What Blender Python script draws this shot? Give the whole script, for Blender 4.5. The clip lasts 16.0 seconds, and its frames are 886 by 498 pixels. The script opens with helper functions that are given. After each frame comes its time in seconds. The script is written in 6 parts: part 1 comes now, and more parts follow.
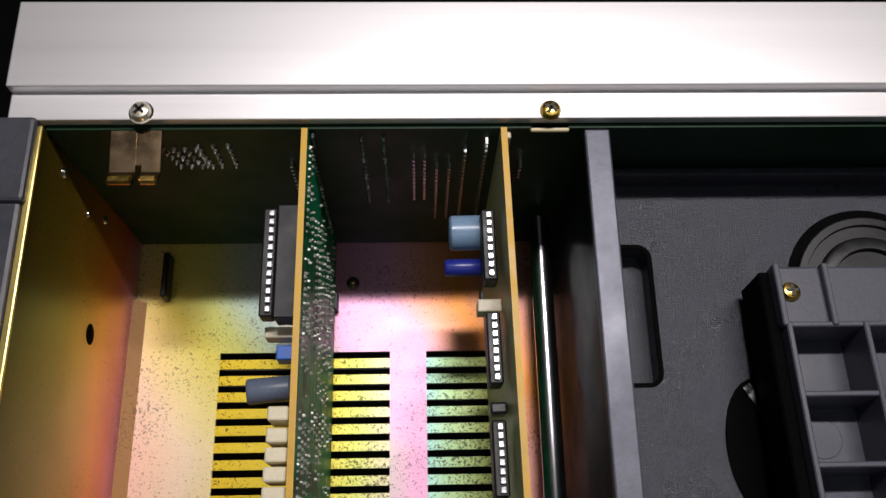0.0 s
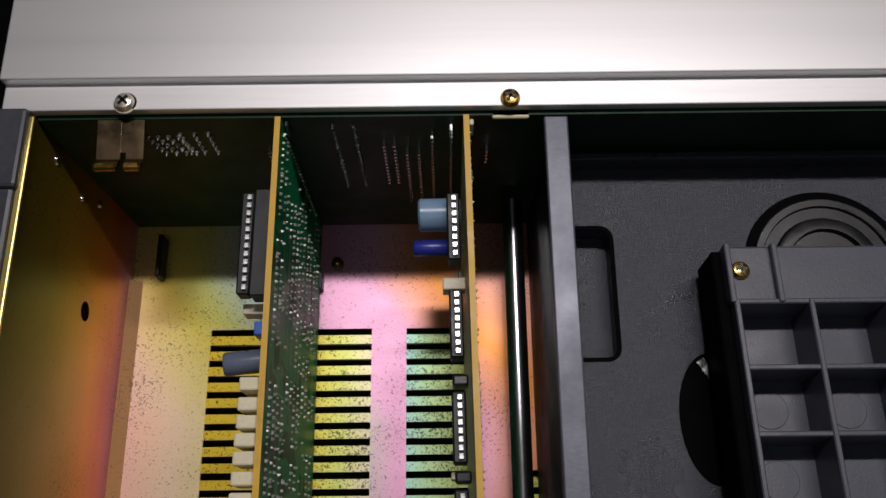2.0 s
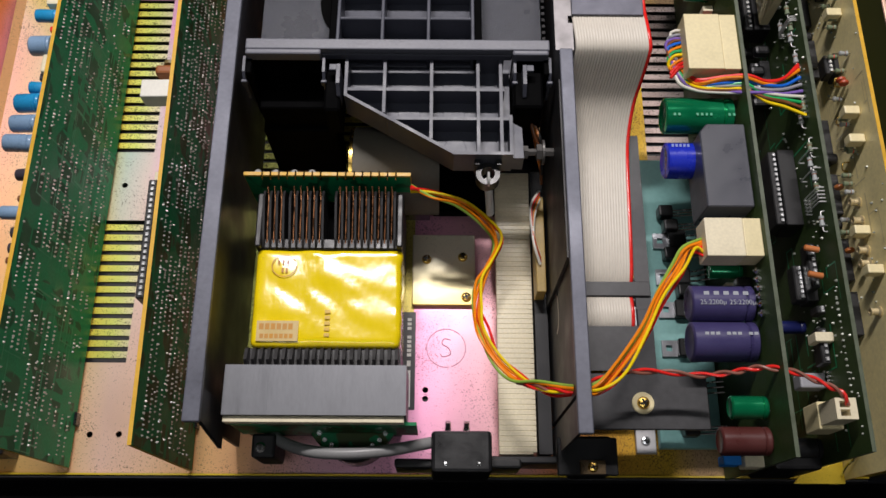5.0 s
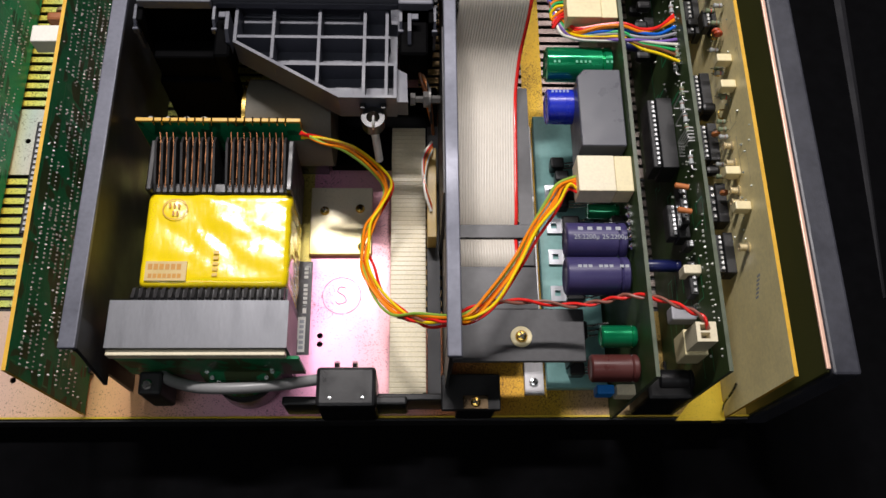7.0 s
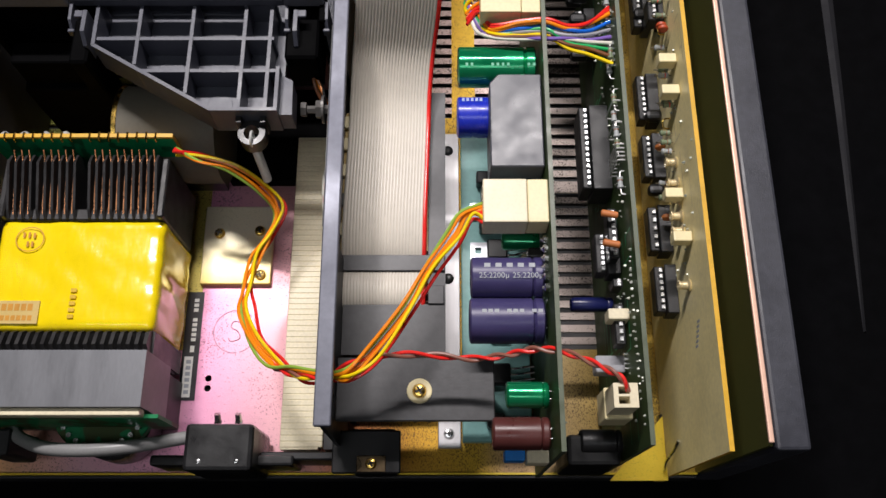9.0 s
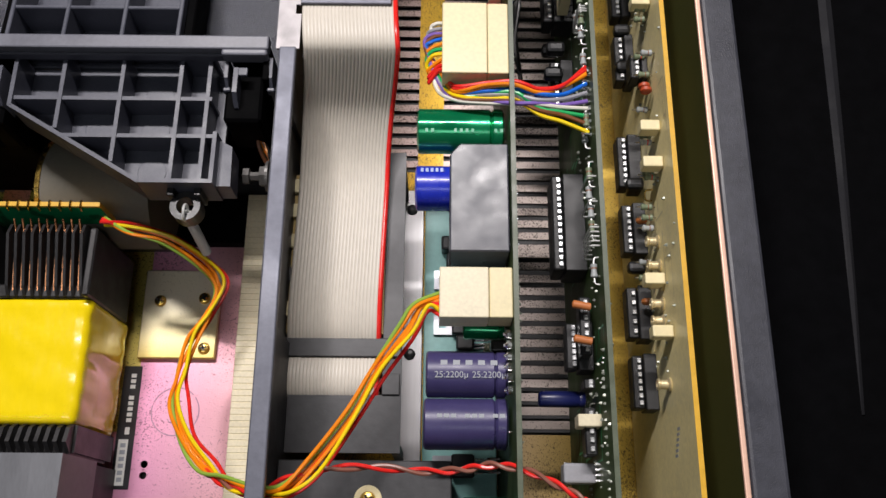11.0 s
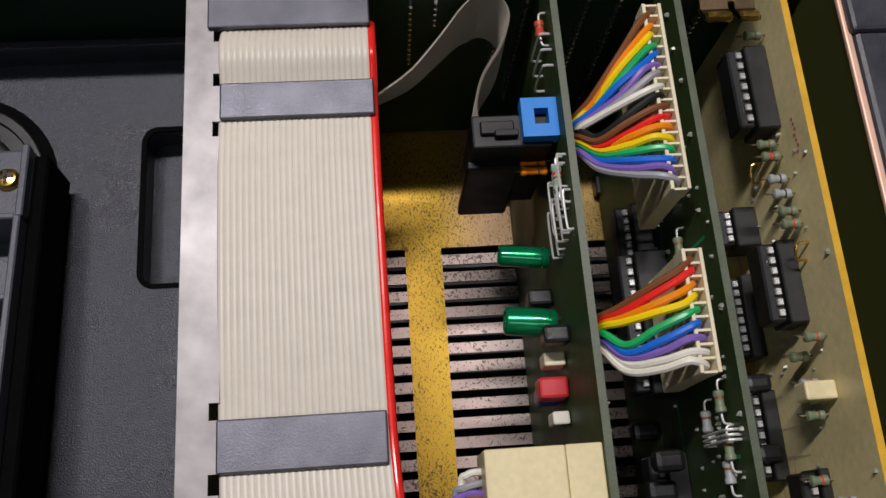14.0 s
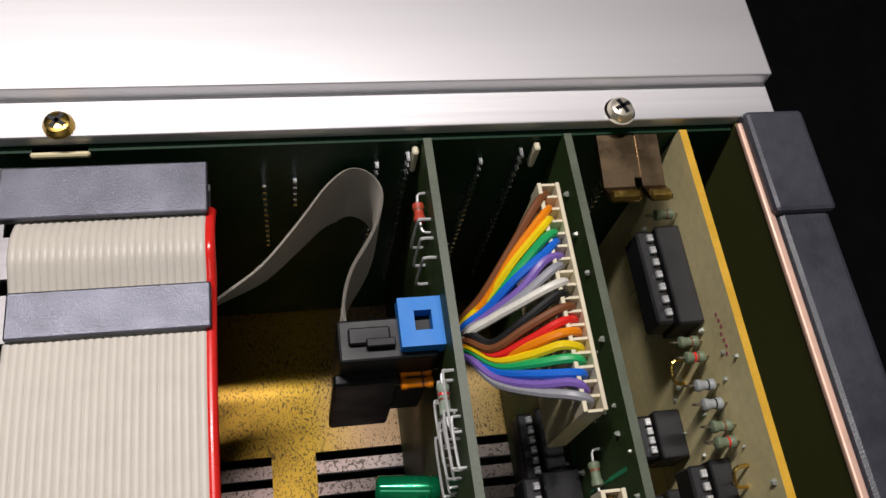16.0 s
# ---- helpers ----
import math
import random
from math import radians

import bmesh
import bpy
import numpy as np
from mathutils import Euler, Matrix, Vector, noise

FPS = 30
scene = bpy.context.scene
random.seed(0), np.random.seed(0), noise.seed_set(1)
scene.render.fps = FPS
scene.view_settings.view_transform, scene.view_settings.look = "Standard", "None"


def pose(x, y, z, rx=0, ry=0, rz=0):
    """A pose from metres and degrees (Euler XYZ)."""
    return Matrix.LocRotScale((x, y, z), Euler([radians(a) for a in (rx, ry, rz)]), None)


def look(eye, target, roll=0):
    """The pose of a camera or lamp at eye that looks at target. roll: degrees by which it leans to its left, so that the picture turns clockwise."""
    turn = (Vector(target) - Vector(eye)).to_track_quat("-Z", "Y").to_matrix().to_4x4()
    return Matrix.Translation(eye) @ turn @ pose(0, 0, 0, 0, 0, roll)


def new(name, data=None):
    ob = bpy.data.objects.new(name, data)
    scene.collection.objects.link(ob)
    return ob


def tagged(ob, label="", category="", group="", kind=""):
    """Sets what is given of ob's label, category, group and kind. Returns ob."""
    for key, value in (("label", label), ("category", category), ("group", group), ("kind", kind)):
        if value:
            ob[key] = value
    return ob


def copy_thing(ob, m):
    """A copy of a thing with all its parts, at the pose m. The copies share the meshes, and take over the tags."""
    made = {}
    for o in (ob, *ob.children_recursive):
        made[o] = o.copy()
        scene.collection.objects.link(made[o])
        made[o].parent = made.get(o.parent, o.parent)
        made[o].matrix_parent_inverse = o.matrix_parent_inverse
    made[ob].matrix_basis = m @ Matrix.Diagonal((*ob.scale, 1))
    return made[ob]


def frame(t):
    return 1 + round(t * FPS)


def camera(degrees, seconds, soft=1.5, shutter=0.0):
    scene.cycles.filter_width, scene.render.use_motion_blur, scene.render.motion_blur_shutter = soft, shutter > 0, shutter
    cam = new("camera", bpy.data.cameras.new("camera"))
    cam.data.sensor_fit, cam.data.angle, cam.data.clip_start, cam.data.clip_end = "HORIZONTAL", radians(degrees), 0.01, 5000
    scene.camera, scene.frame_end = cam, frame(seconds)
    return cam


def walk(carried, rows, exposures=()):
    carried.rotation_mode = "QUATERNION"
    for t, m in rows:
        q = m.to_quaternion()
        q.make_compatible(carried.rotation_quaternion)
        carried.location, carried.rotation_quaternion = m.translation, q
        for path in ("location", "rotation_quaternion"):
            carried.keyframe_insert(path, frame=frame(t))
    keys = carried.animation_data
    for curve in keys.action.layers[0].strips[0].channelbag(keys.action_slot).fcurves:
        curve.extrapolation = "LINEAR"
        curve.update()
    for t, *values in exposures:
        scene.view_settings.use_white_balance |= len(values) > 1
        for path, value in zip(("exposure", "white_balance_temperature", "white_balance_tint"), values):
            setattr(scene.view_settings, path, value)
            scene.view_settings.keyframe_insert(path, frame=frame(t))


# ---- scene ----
cam = camera(54.11, 16.0)
PATH = [
    (0.0, 0.1047, 0.2131, 0.2868, 20.41, -1.44, -1.06),
    (0.5, 0.1050, 0.2201, 0.2854, 19.77, -0.63, -0.79),
    (1.0, 0.1090, 0.2249, 0.2865, 19.11, 0.13, -0.61),
    (1.5, 0.1144, 0.2220, 0.2908, 19.20, 0.09, -0.65),
    (2.0, 0.1214, 0.2080, 0.2990, 19.26, 0.33, -0.56),
    (2.5, 0.1255, 0.1873, 0.3097, 19.95, 0.39, -0.20),
    (3.0, 0.1371, 0.1491, 0.3259, 20.50, 0.36, -0.03),
    (3.5, 0.1527, 0.0999, 0.3491, 20.92, -0.04, 0.27),
    (4.0, 0.1801, 0.0433, 0.3849, 21.08, -0.46, 0.23),
    (4.5, 0.2150, 0.0050, 0.4016, 21.14, -0.57, 0.08),
    (5.0, 0.2450, -0.0189, 0.4083, 20.59, -0.33, 0.25),
    (5.2, 0.2514, -0.0306, 0.4097, 20.52, -0.23, 0.50),
    (7.3, 0.2937, -0.0549, 0.4030, 22.02, -1.88, -0.76),
    (7.5, 0.3020, -0.0468, 0.3973, 21.83, -1.83, -0.81),
    (8.0, 0.3244, -0.0336, 0.3797, 20.43, -0.70, -0.51),
    (8.5, 0.3359, -0.0207, 0.3639, 20.20, 0.08, -0.08),
    (8.7, 0.3366, -0.0165, 0.3650, 20.19, 0.06, -0.07),
    (10.8, 0.3547, 0.0223, 0.3482, 19.24, -0.33, 0.37),
    (11.0, 0.3527, 0.0328, 0.3453, 19.10, -0.31, 0.42),
    (11.5, 0.3429, 0.0622, 0.3374, 17.75, -0.85, 1.03),
    (12.0, 0.3349, 0.0890, 0.3310, 16.57, -1.67, 0.83),
    (12.5, 0.3375, 0.1236, 0.3169, 15.73, -1.80, -0.52),
    (13.0, 0.3377, 0.1581, 0.2895, 15.13, -1.19, -1.82),
    (13.5, 0.3352, 0.1839, 0.2622, 15.46, -1.11, -2.02),
    (14.0, 0.3351, 0.2014, 0.2520, 18.07, -3.04, -3.97),
    (14.5, 0.3355, 0.2158, 0.2323, 21.62, -5.43, -5.66),
    (15.0, 0.3366, 0.2259, 0.2269, 24.79, -6.97, -6.65),
    (15.5, 0.3430, 0.2306, 0.2251, 25.92, -7.79, -7.38),
    (16.0, 0.3468, 0.2312, 0.2252, 26.40, -8.32, -7.66),
]
walk(cam, [(t, pose(x, y, z, rx, ry, rz)) for t, x, y, z, rx, ry, rz in PATH],
     [(0, -0.28), (0.5, -0.75), (1, -1.0), (1.5, -0.95), (2, -0.8), (2.5, -0.4), (3, 0.04), (3.5, 0.1), (4, 0.07), (4.5, 0.06), (5, 0.18), (7.5, 0.5), (8.5, 0.55), (11, 0.45), (12.5, 0.22), (13.3, -0.08), (14, -0.15), (15, 0.0), (16, -0.05)])

# ---- world and light ----
world = bpy.data.worlds.new("room_ambience")
scene.world = world
world.use_nodes = True
world.node_tree.nodes["Background"].inputs[0].default_value = (0.85, 0.92, 1.0, 1)
world.node_tree.nodes["Background"].inputs[1].default_value = 0.0015


def area_lamp(name, eye, target, size_x, size_y, watts, colour):
    data = bpy.data.lights.new(name, "AREA")
    data.shape, data.size, data.size_y, data.energy, data.color = "RECTANGLE", size_x, size_y, watts, colour
    ob = new(name, data)
    ob.matrix_world = look(eye, target)
    return ob


area_lamp("tube_lamp", (0.27, 0.512, 0.86), (0.27, 0.02, 0.0), 0.46, 0.03, 5.5, (1.0, 0.94, 0.93))
area_lamp("work_lamp", (0.11, 0.51, 0.86), (0.20, 0.08, 0.0), 0.08, 0.05, 1.6, (1.0, 0.95, 0.95))
# Added fill from above the rear; stands for no known lamp.
area_lamp("rear_fill_lamp", (0.12, -0.42, 1.45), (0.26, 0.05, 0.0), 0.9, 0.3, 2.0, (0.95, 0.97, 1.0))

# ---- building helpers: all plan numbers are millimetres ----
MM = 0.001
ORIGIN = {}


def thing(name, x, y, z, label, category, group="", kind=""):
    ob = new(name)
    ob.empty_display_size = 0.005
    ob.location = (x * MM, y * MM, z * MM)
    ORIGIN[ob] = Vector((x, y, z))
    return tagged(ob, label, category, group, kind)


def mesh_from(bm, origin, name):
    bmesh.ops.transform(bm, matrix=Matrix.Scale(MM, 4) @ Matrix.Translation(-origin), verts=bm.verts)
    bmesh.ops.recalc_face_normals(bm, faces=bm.faces)
    me = bpy.data.meshes.new(name)
    bm.to_mesh(me)
    bm.free()
    return me


def part(name, bm, material, parent, label="", smooth=False):
    """Links a bmesh, drawn in plan millimetres, as one mesh under a thing or a part."""
    me = mesh_from(bm, ORIGIN[parent], name)
    for m in material if isinstance(material, (list, tuple)) else [material]:
        me.materials.append(m)
    if smooth:
        me.polygons.foreach_set("use_smooth", [True] * len(me.polygons))
        me.set_sharp_from_angle(angle=radians(38))
    ob = new(name, me)
    ob.parent = parent
    ORIGIN[ob] = ORIGIN[parent]
    if label:
        tagged(ob, label)
    return ob


def solid(name, bm, material, label, category, group="", kind="", smooth=False):
    """A thing or a piece of the setting that is one mesh, with its origin at its base."""
    xs, ys, zs = zip(*(v.co for v in bm.verts))
    o = Vector(((min(xs) + max(xs)) / 2, (min(ys) + max(ys)) / 2, min(zs)))
    me = mesh_from(bm, o, name)
    for m in material if isinstance(material, (list, tuple)) else [material]:
        me.materials.append(m)
    if smooth:
        me.polygons.foreach_set("use_smooth", [True] * len(me.polygons))
        me.set_sharp_from_angle(angle=radians(38))
    ob = new(name, me)
    ob.location = o * MM
    ORIGIN[ob] = o
    return tagged(ob, label, category, group, kind)


def box(bm, x0, y0, z0, x1, y1, z1, bevel=0.0, seg=1, index=0):
    m = Matrix.Translation(((x0 + x1) / 2, (y0 + y1) / 2, (z0 + z1) / 2)) @ Matrix.Diagonal((abs(x1 - x0), abs(y1 - y0), abs(z1 - z0), 1))
    r = bmesh.ops.create_cube(bm, size=1, matrix=m)
    faces = {f for v in r["verts"] for f in v.link_faces}
    if bevel:
        edges = list({e for v in r["verts"] for e in v.link_edges})
        out = bmesh.ops.bevel(bm, geom=edges, offset=bevel, segments=seg, affect="EDGES", profile=0.5)
        faces = set(out["faces"]) | {f for f in faces if f.is_valid}
    for f in faces:
        if f.is_valid:
            f.material_index = index
    return bm


def turned(bm, p0, p1, profile, seg=20, index=0):
    """A turned body from p0 towards p1: profile is rows of (distance along, radius)."""
    p0, p1 = Vector(p0), Vector(p1)
    d = (p1 - p0).normalized()
    a = d.orthogonal().normalized()
    b = d.cross(a)
    rings = []
    for s, r in profile:
        c = p0 + d * s
        if r <= 1e-6:
            rings.append([bm.verts.new(c)])
        else:
            rings.append([bm.verts.new(c + a * (r * math.cos(2 * math.pi * k / seg)) + b * (r * math.sin(2 * math.pi * k / seg))) for k in range(seg)])
    for r0, r1 in zip(rings, rings[1:]):
        for k in range(seg):
            v = [r0[k % len(r0)], r0[(k + 1) % len(r0)], r1[(k + 1) % len(r1)], r1[k % len(r1)]]
            v = list(dict.fromkeys(v))
            if len(v) > 2:
                f = bm.faces.new(v)
                f.material_index = index
    for ring in (rings[0], rings[-1]):
        if len(ring) > 2:
            bm.faces.new(ring).material_index = index
    return bm


def rod(bm, p0, p1, r, seg=12, index=0, bevel=0.0):
    n = (Vector(p1) - Vector(p0)).length
    prof = [(0, r), (n, r)] if not bevel else [(0, r - bevel), (bevel, r), (n - bevel, r), (n, r - bevel)]
    return turned(bm, p0, p1, prof, seg, index)


def glide(points, steps=6):
    """A smooth line (Catmull-Rom) through the points."""
    p = [Vector(q) for q in points]
    p = [p[0] * 2 - p[1], *p, p[-1] * 2 - p[-2]]
    out = []
    for i in range(1, len(p) - 2):
        a, b, c, d = p[i - 1], p[i], p[i + 1], p[i + 2]
        for k in range(steps):
            t = k / steps
            out.append(0.5 * ((2 * b) + (c - a) * t + (2 * a - 5 * b + 4 * c - d) * t * t + (3 * b - a - 3 * c + d) * t ** 3))
    return out + [p[-2]]


def wire(bm, line, r, seg=7, index=0):
    """A round wire along a line of points."""
    line = [Vector(q) for q in line]
    rings, up = [], None
    for i, p in enumerate(line):
        d = (line[min(i + 1, len(line) - 1)] - line[max(i - 1, 0)]).normalized()
        up = d.orthogonal().normalized() if up is None else (up - d * up.dot(d)).normalized()
        b = d.cross(up)
        rings.append([bm.verts.new(p + up * (r * math.cos(2 * math.pi * k / seg)) + b * (r * math.sin(2 * math.pi * k / seg))) for k in range(seg)])
    for r0, r1 in zip(rings, rings[1:]):
        for k in range(seg):
            bm.faces.new((r0[k], r0[(k + 1) % seg], r1[(k + 1) % seg], r1[k])).material_index = index
    bm.faces.new(rings[0]).material_index = index
    bm.faces.new(rings[-1]).material_index = index
    return bm


def prism(bm, outline, axis, a, b, index=0):
    """A flat outline (two numbers a corner) pushed along an axis from a to b. x: (y, z); y: (x, z); z: (x, y)."""
    def at(p, s):
        return {"x": (s, p[0], p[1]), "y": (p[0], s, p[1]), "z": (p[0], p[1], s)}[axis]
    r0 = [bm.verts.new(at(p, a)) for p in outline]
    r1 = [bm.verts.new(at(p, b)) for p in outline]
    n = len(outline)
    fs = [bm.faces.new((r0[k], r0[(k + 1) % n], r1[(k + 1) % n], r1[k])) for k in range(n)] + [bm.faces.new(r0), bm.faces.new(r1)]
    for f in fs:
        f.material_index = index
    return bm


def sheet_with_holes(bm, x0, y0, x1, y1, holes, z0, z1, index=0):
    """A plate between z0 and z1 with rectangular holes (x0, y0, x1, y1) right through it."""
    xs = sorted({x0, x1, *(h[k] for h in holes for k in (0, 2))})
    ys = sorted({y0, y1, *(h[k] for h in holes for k in (1, 3))})
    gone = np.zeros((len(xs) - 1, len(ys) - 1), bool)
    for h in holes:
        i0, i1, j0, j1 = xs.index(h[0]), xs.index(h[2]), ys.index(h[1]), ys.index(h[3])
        gone[i0:i1, j0:j1] = True
    vs = {}

    def v(i, j, z):
        if (i, j, z) not in vs:
            vs[i, j, z] = bm.verts.new((xs[i], ys[j], z))
        return vs[i, j, z]

    ni, nj = gone.shape
    for i in range(ni):
        for j in range(nj):
            if gone[i, j]:
                continue
            for z in (z0, z1):
                bm.faces.new((v(i, j, z), v(i + 1, j, z), v(i + 1, j + 1, z), v(i, j + 1, z))).material_index = index
            for di, dj, c in ((-1, 0, ((i, j), (i, j + 1))), (1, 0, ((i + 1, j), (i + 1, j + 1))), (0, -1, ((i, j), (i + 1, j))), (0, 1, ((i, j + 1), (i + 1, j + 1)))):
                a, b = i + di, j + dj
                if not (0 <= a < ni and 0 <= b < nj) or gone[a, b]:
                    (p, q), (r, s) = c
                    bm.faces.new((v(p, q, z0), v(r, s, z0), v(r, s, z1), v(p, q, z1))).material_index = index
    return bm


def B():
    return bmesh.new()


def annulus(bm, x, y, z, r0, r1, seg=20):
    """A flat ring with its hole left free."""
    rings = [[bm.verts.new((x + r * math.cos(2 * math.pi * k / seg), y + r * math.sin(2 * math.pi * k / seg), h)) for k in range(seg)] for r, h in ((r0, -1.0), (r0, z), (r1, z), (r1, 0.0))]
    for a, b in zip(rings, rings[1:]):
        for k in range(seg):
            bm.faces.new((a[k], a[(k + 1) % seg], b[(k + 1) % seg], b[k]))
    return bm


# ---- materials ----
def material(name, colour, rough=0.5, metal=0.0, vary=0.12, scale=300.0, bump=0.0, bump_scale=1500.0, rough_vary=0.1, coat=0.0, stretch=(1, 1, 1), spec=0.5):
    """A plain surface with two scales of variation in colour, gloss and relief."""
    m = bpy.data.materials.new(name)
    m.use_nodes = True
    nt = m.node_tree
    nd, ln = nt.nodes, nt.links
    bsdf = nd["Principled BSDF"]
    bsdf.inputs["Roughness"].default_value, bsdf.inputs["Metallic"].default_value, bsdf.inputs["Coat Weight"].default_value = rough, metal, coat
    bsdf.inputs["Specular IOR Level"].default_value = spec
    co = nd.new("ShaderNodeTexCoord")
    mp = nd.new("ShaderNodeMapping")
    mp.inputs["Scale"].default_value = stretch
    ln.new(co.outputs["Object"], mp.inputs["Vector"])
    fine, wide = nd.new("ShaderNodeTexNoise"), nd.new("ShaderNodeTexNoise")
    fine.inputs["Scale"].default_value, wide.inputs["Scale"].default_value = scale * 6, scale * 0.5
    fine.inputs["Detail"].default_value = wide.inputs["Detail"].default_value = 4
    for n in (fine, wide):
        ln.new(mp.outputs[0], n.inputs["Vector"])
    add = nd.new("ShaderNodeMath")
    add.operation = "ADD"
    ln.new(fine.outputs[0], add.inputs[0])
    ln.new(wide.outputs[0], add.inputs[1])
    ramp = nd.new("ShaderNodeMapRange")
    ramp.inputs["From Min"].default_value, ramp.inputs["From Max"].default_value = 0.6, 1.4
    ramp.inputs["To Min"].default_value, ramp.inputs["To Max"].default_value = 1 - vary, 1 + vary
    ln.new(add.outputs[0], ramp.inputs["Value"])
    mix = nd.new("ShaderNodeVectorMath")
    mix.operation = "SCALE"
    mix.inputs[0].default_value = colour
    ln.new(ramp.outputs[0], mix.inputs["Scale"])
    ln.new(mix.outputs[0], bsdf.inputs["Base Color"])
    rr = nd.new("ShaderNodeMapRange")
    rr.inputs["From Min"].default_value, rr.inputs["From Max"].default_value = 0.3, 0.7
    rr.inputs["To Min"].default_value, rr.inputs["To Max"].default_value = max(0.02, rough - rough_vary), min(1, rough + rough_vary)
    ln.new(wide.outputs[0], rr.inputs["Value"])
    ln.new(rr.outputs[0], bsdf.inputs["Roughness"])
    if bump:
        bt = nd.new("ShaderNodeTexNoise")
        bt.inputs["Scale"].default_value = bump_scale
        bt.inputs["Detail"].default_value = 3
        ln.new(mp.outputs[0], bt.inputs["Vector"])
        bp = nd.new("ShaderNodeBump")
        bp.inputs["Strength"].default_value = bump
        bp.inputs["Distance"].default_value = 0.0003
        ln.new(bt.outputs[0], bp.inputs["Height"])
        ln.new(bp.outputs[0], bsdf.inputs["Normal"])
    return m


def ramp_node(nt, stops):
    r = nt.nodes.new("ShaderNodeValToRGB")
    el = r.color_ramp.elements
    while len(el) < len(stops):
        el.new(0.5)
    for e, (p, c) in zip(el, stops):
        e.position, e.color = p, (*c, 1)
    return r


def passivated(name, stops, axis, low, high, wobble, speck=0.6, pit=0.785, drift=0.0, scratch=(1, 1, 1), rear=None):
    """Yellow-chromated zinc sheet: the film's colour drifts over the sheet and is scratched and speckled with dark pits."""
    m = bpy.data.materials.new(name)
    m.use_nodes = True
    nt = m.node_tree
    nd, ln = nt.nodes, nt.links
    bsdf = nd["Principled BSDF"]
    geo = nd.new("ShaderNodeNewGeometry")
    sep = nd.new("ShaderNodeSeparateXYZ")
    ln.new(geo.outputs["Position"], sep.inputs[0])
    base = nd.new("ShaderNodeMapRange")
    base.inputs["From Min"].default_value, base.inputs["From Max"].default_value = low, high
    ln.new(sep.outputs["XYZ".index(axis)], base.inputs["Value"])
    cloud = nd.new("ShaderNodeTexNoise")
    cloud.inputs["Scale"].default_value, cloud.inputs["Detail"].default_value = 14, 5
    ln.new(geo.outputs["Position"], cloud.inputs["Vector"])
    off = nd.new("ShaderNodeMath")
    off.operation = "MULTIPLY_ADD"
    off.inputs[1].default_value = wobble
    ln.new(cloud.outputs[0], off.inputs[0])
    ln.new(base.outputs[0], off.inputs[2])
    sub = nd.new("ShaderNodeMath")
    sub.operation = "SUBTRACT"
    sub.inputs[1].default_value = wobble * 0.5
    ln.new(off.outputs[0], sub.inputs[0])
    if drift:
        front, near, push = nd.new("ShaderNodeMapRange"), nd.new("ShaderNodeMapRange"), nd.new("ShaderNodeMath")
        front.inputs["From Min"].default_value, front.inputs["From Max"].default_value, front.inputs["To Max"].default_value = 0.25, 0.30, drift
        near.inputs["From Min"].default_value, near.inputs["From Max"].default_value = 0.40, 0.30
        ln.new(sep.outputs[1], front.inputs["Value"])
        ln.new(base.outputs[0], near.inputs["Value"])
        push.operation = "MULTIPLY"
        ln.new(front.outputs[0], push.inputs[0])
        ln.new(near.outputs[0], push.inputs[1])
        both_ways = nd.new("ShaderNodeMath")
        ln.new(sub.outputs[0], both_ways.inputs[0])
        ln.new(push.outputs[0], both_ways.inputs[1])
        sub = both_ways
    film = ramp_node(nt, stops)
    ln.new(sub.outputs[0], film.inputs[0])
    tint = film.outputs[0]
    if rear:  # the film is another colour towards the back of the sheet
        back, far, blend = ramp_node(nt, rear), nd.new("ShaderNodeMapRange"), nd.new("ShaderNodeMix")
        far.inputs["From Min"].default_value, far.inputs["From Max"].default_value = 0.20, 0.05
        blend.data_type = "RGBA"
        ln.new(sub.outputs[0], back.inputs[0])
        ln.new(sep.outputs[1], far.inputs["Value"])
        ln.new(far.outputs[0], blend.inputs["Factor"])
        ln.new(film.outputs[0], blend.inputs["A"])
        ln.new(back.outputs[0], blend.inputs["B"])
        tint = blend.outputs["Result"]
    # pits and scratches
    warp = nd.new("ShaderNodeTexNoise")
    warp.inputs["Scale"].default_value, warp.inputs["Detail"].default_value = 220, 2
    ln.new(geo.outputs["Position"], warp.inputs["Vector"])
    wv = nd.new("ShaderNodeVectorMath")
    wv.operation = "MULTIPLY_ADD"
    wv.inputs[1].default_value = (0.004, 0.004, 0.004)
    ln.new(warp.outputs["Color"], wv.inputs[0])
    ln.new(geo.outputs["Position"], wv.inputs[2])
    pits = nd.new("ShaderNodeTexNoise")
    pits.inputs["Scale"].default_value, pits.inputs["Detail"].default_value, pits.inputs["Roughness"].default_value = 1250, 3, 0.65
    grain = nd.new("ShaderNodeMapping")
    grain.inputs["Scale"].default_value = scratch
    grain.inputs["Rotation"].default_value[2] = 0.5 if scratch[1] < 1 else 0.0
    ln.new(wv.outputs[0], grain.inputs["Vector"])
    ln.new(grain.outputs[0], pits.inputs["Vector"])
    area = nd.new("ShaderNodeTexNoise")
    area.inputs["Scale"].default_value, area.inputs["Detail"].default_value = 30, 3
    ln.new(geo.outputs["Position"], area.inputs["Vector"])
    both = nd.new("ShaderNodeMath")
    both.operation = "MULTIPLY_ADD"
    both.inputs[1].default_value = 0.35
    ln.new(area.outputs[0], both.inputs[0])
    ln.new(pits.outputs[0], both.inputs[2])
    mask = nd.new("ShaderNodeMapRange")
    mask.inputs["From Min"].default_value, mask.inputs["From Max"].default_value = pit, pit + 0.03
    mask.inputs["To Max"].default_value = speck
    ln.new(both.outputs[0], mask.inputs["Value"])
    mix = nd.new("ShaderNodeMix")
    mix.data_type = "RGBA"
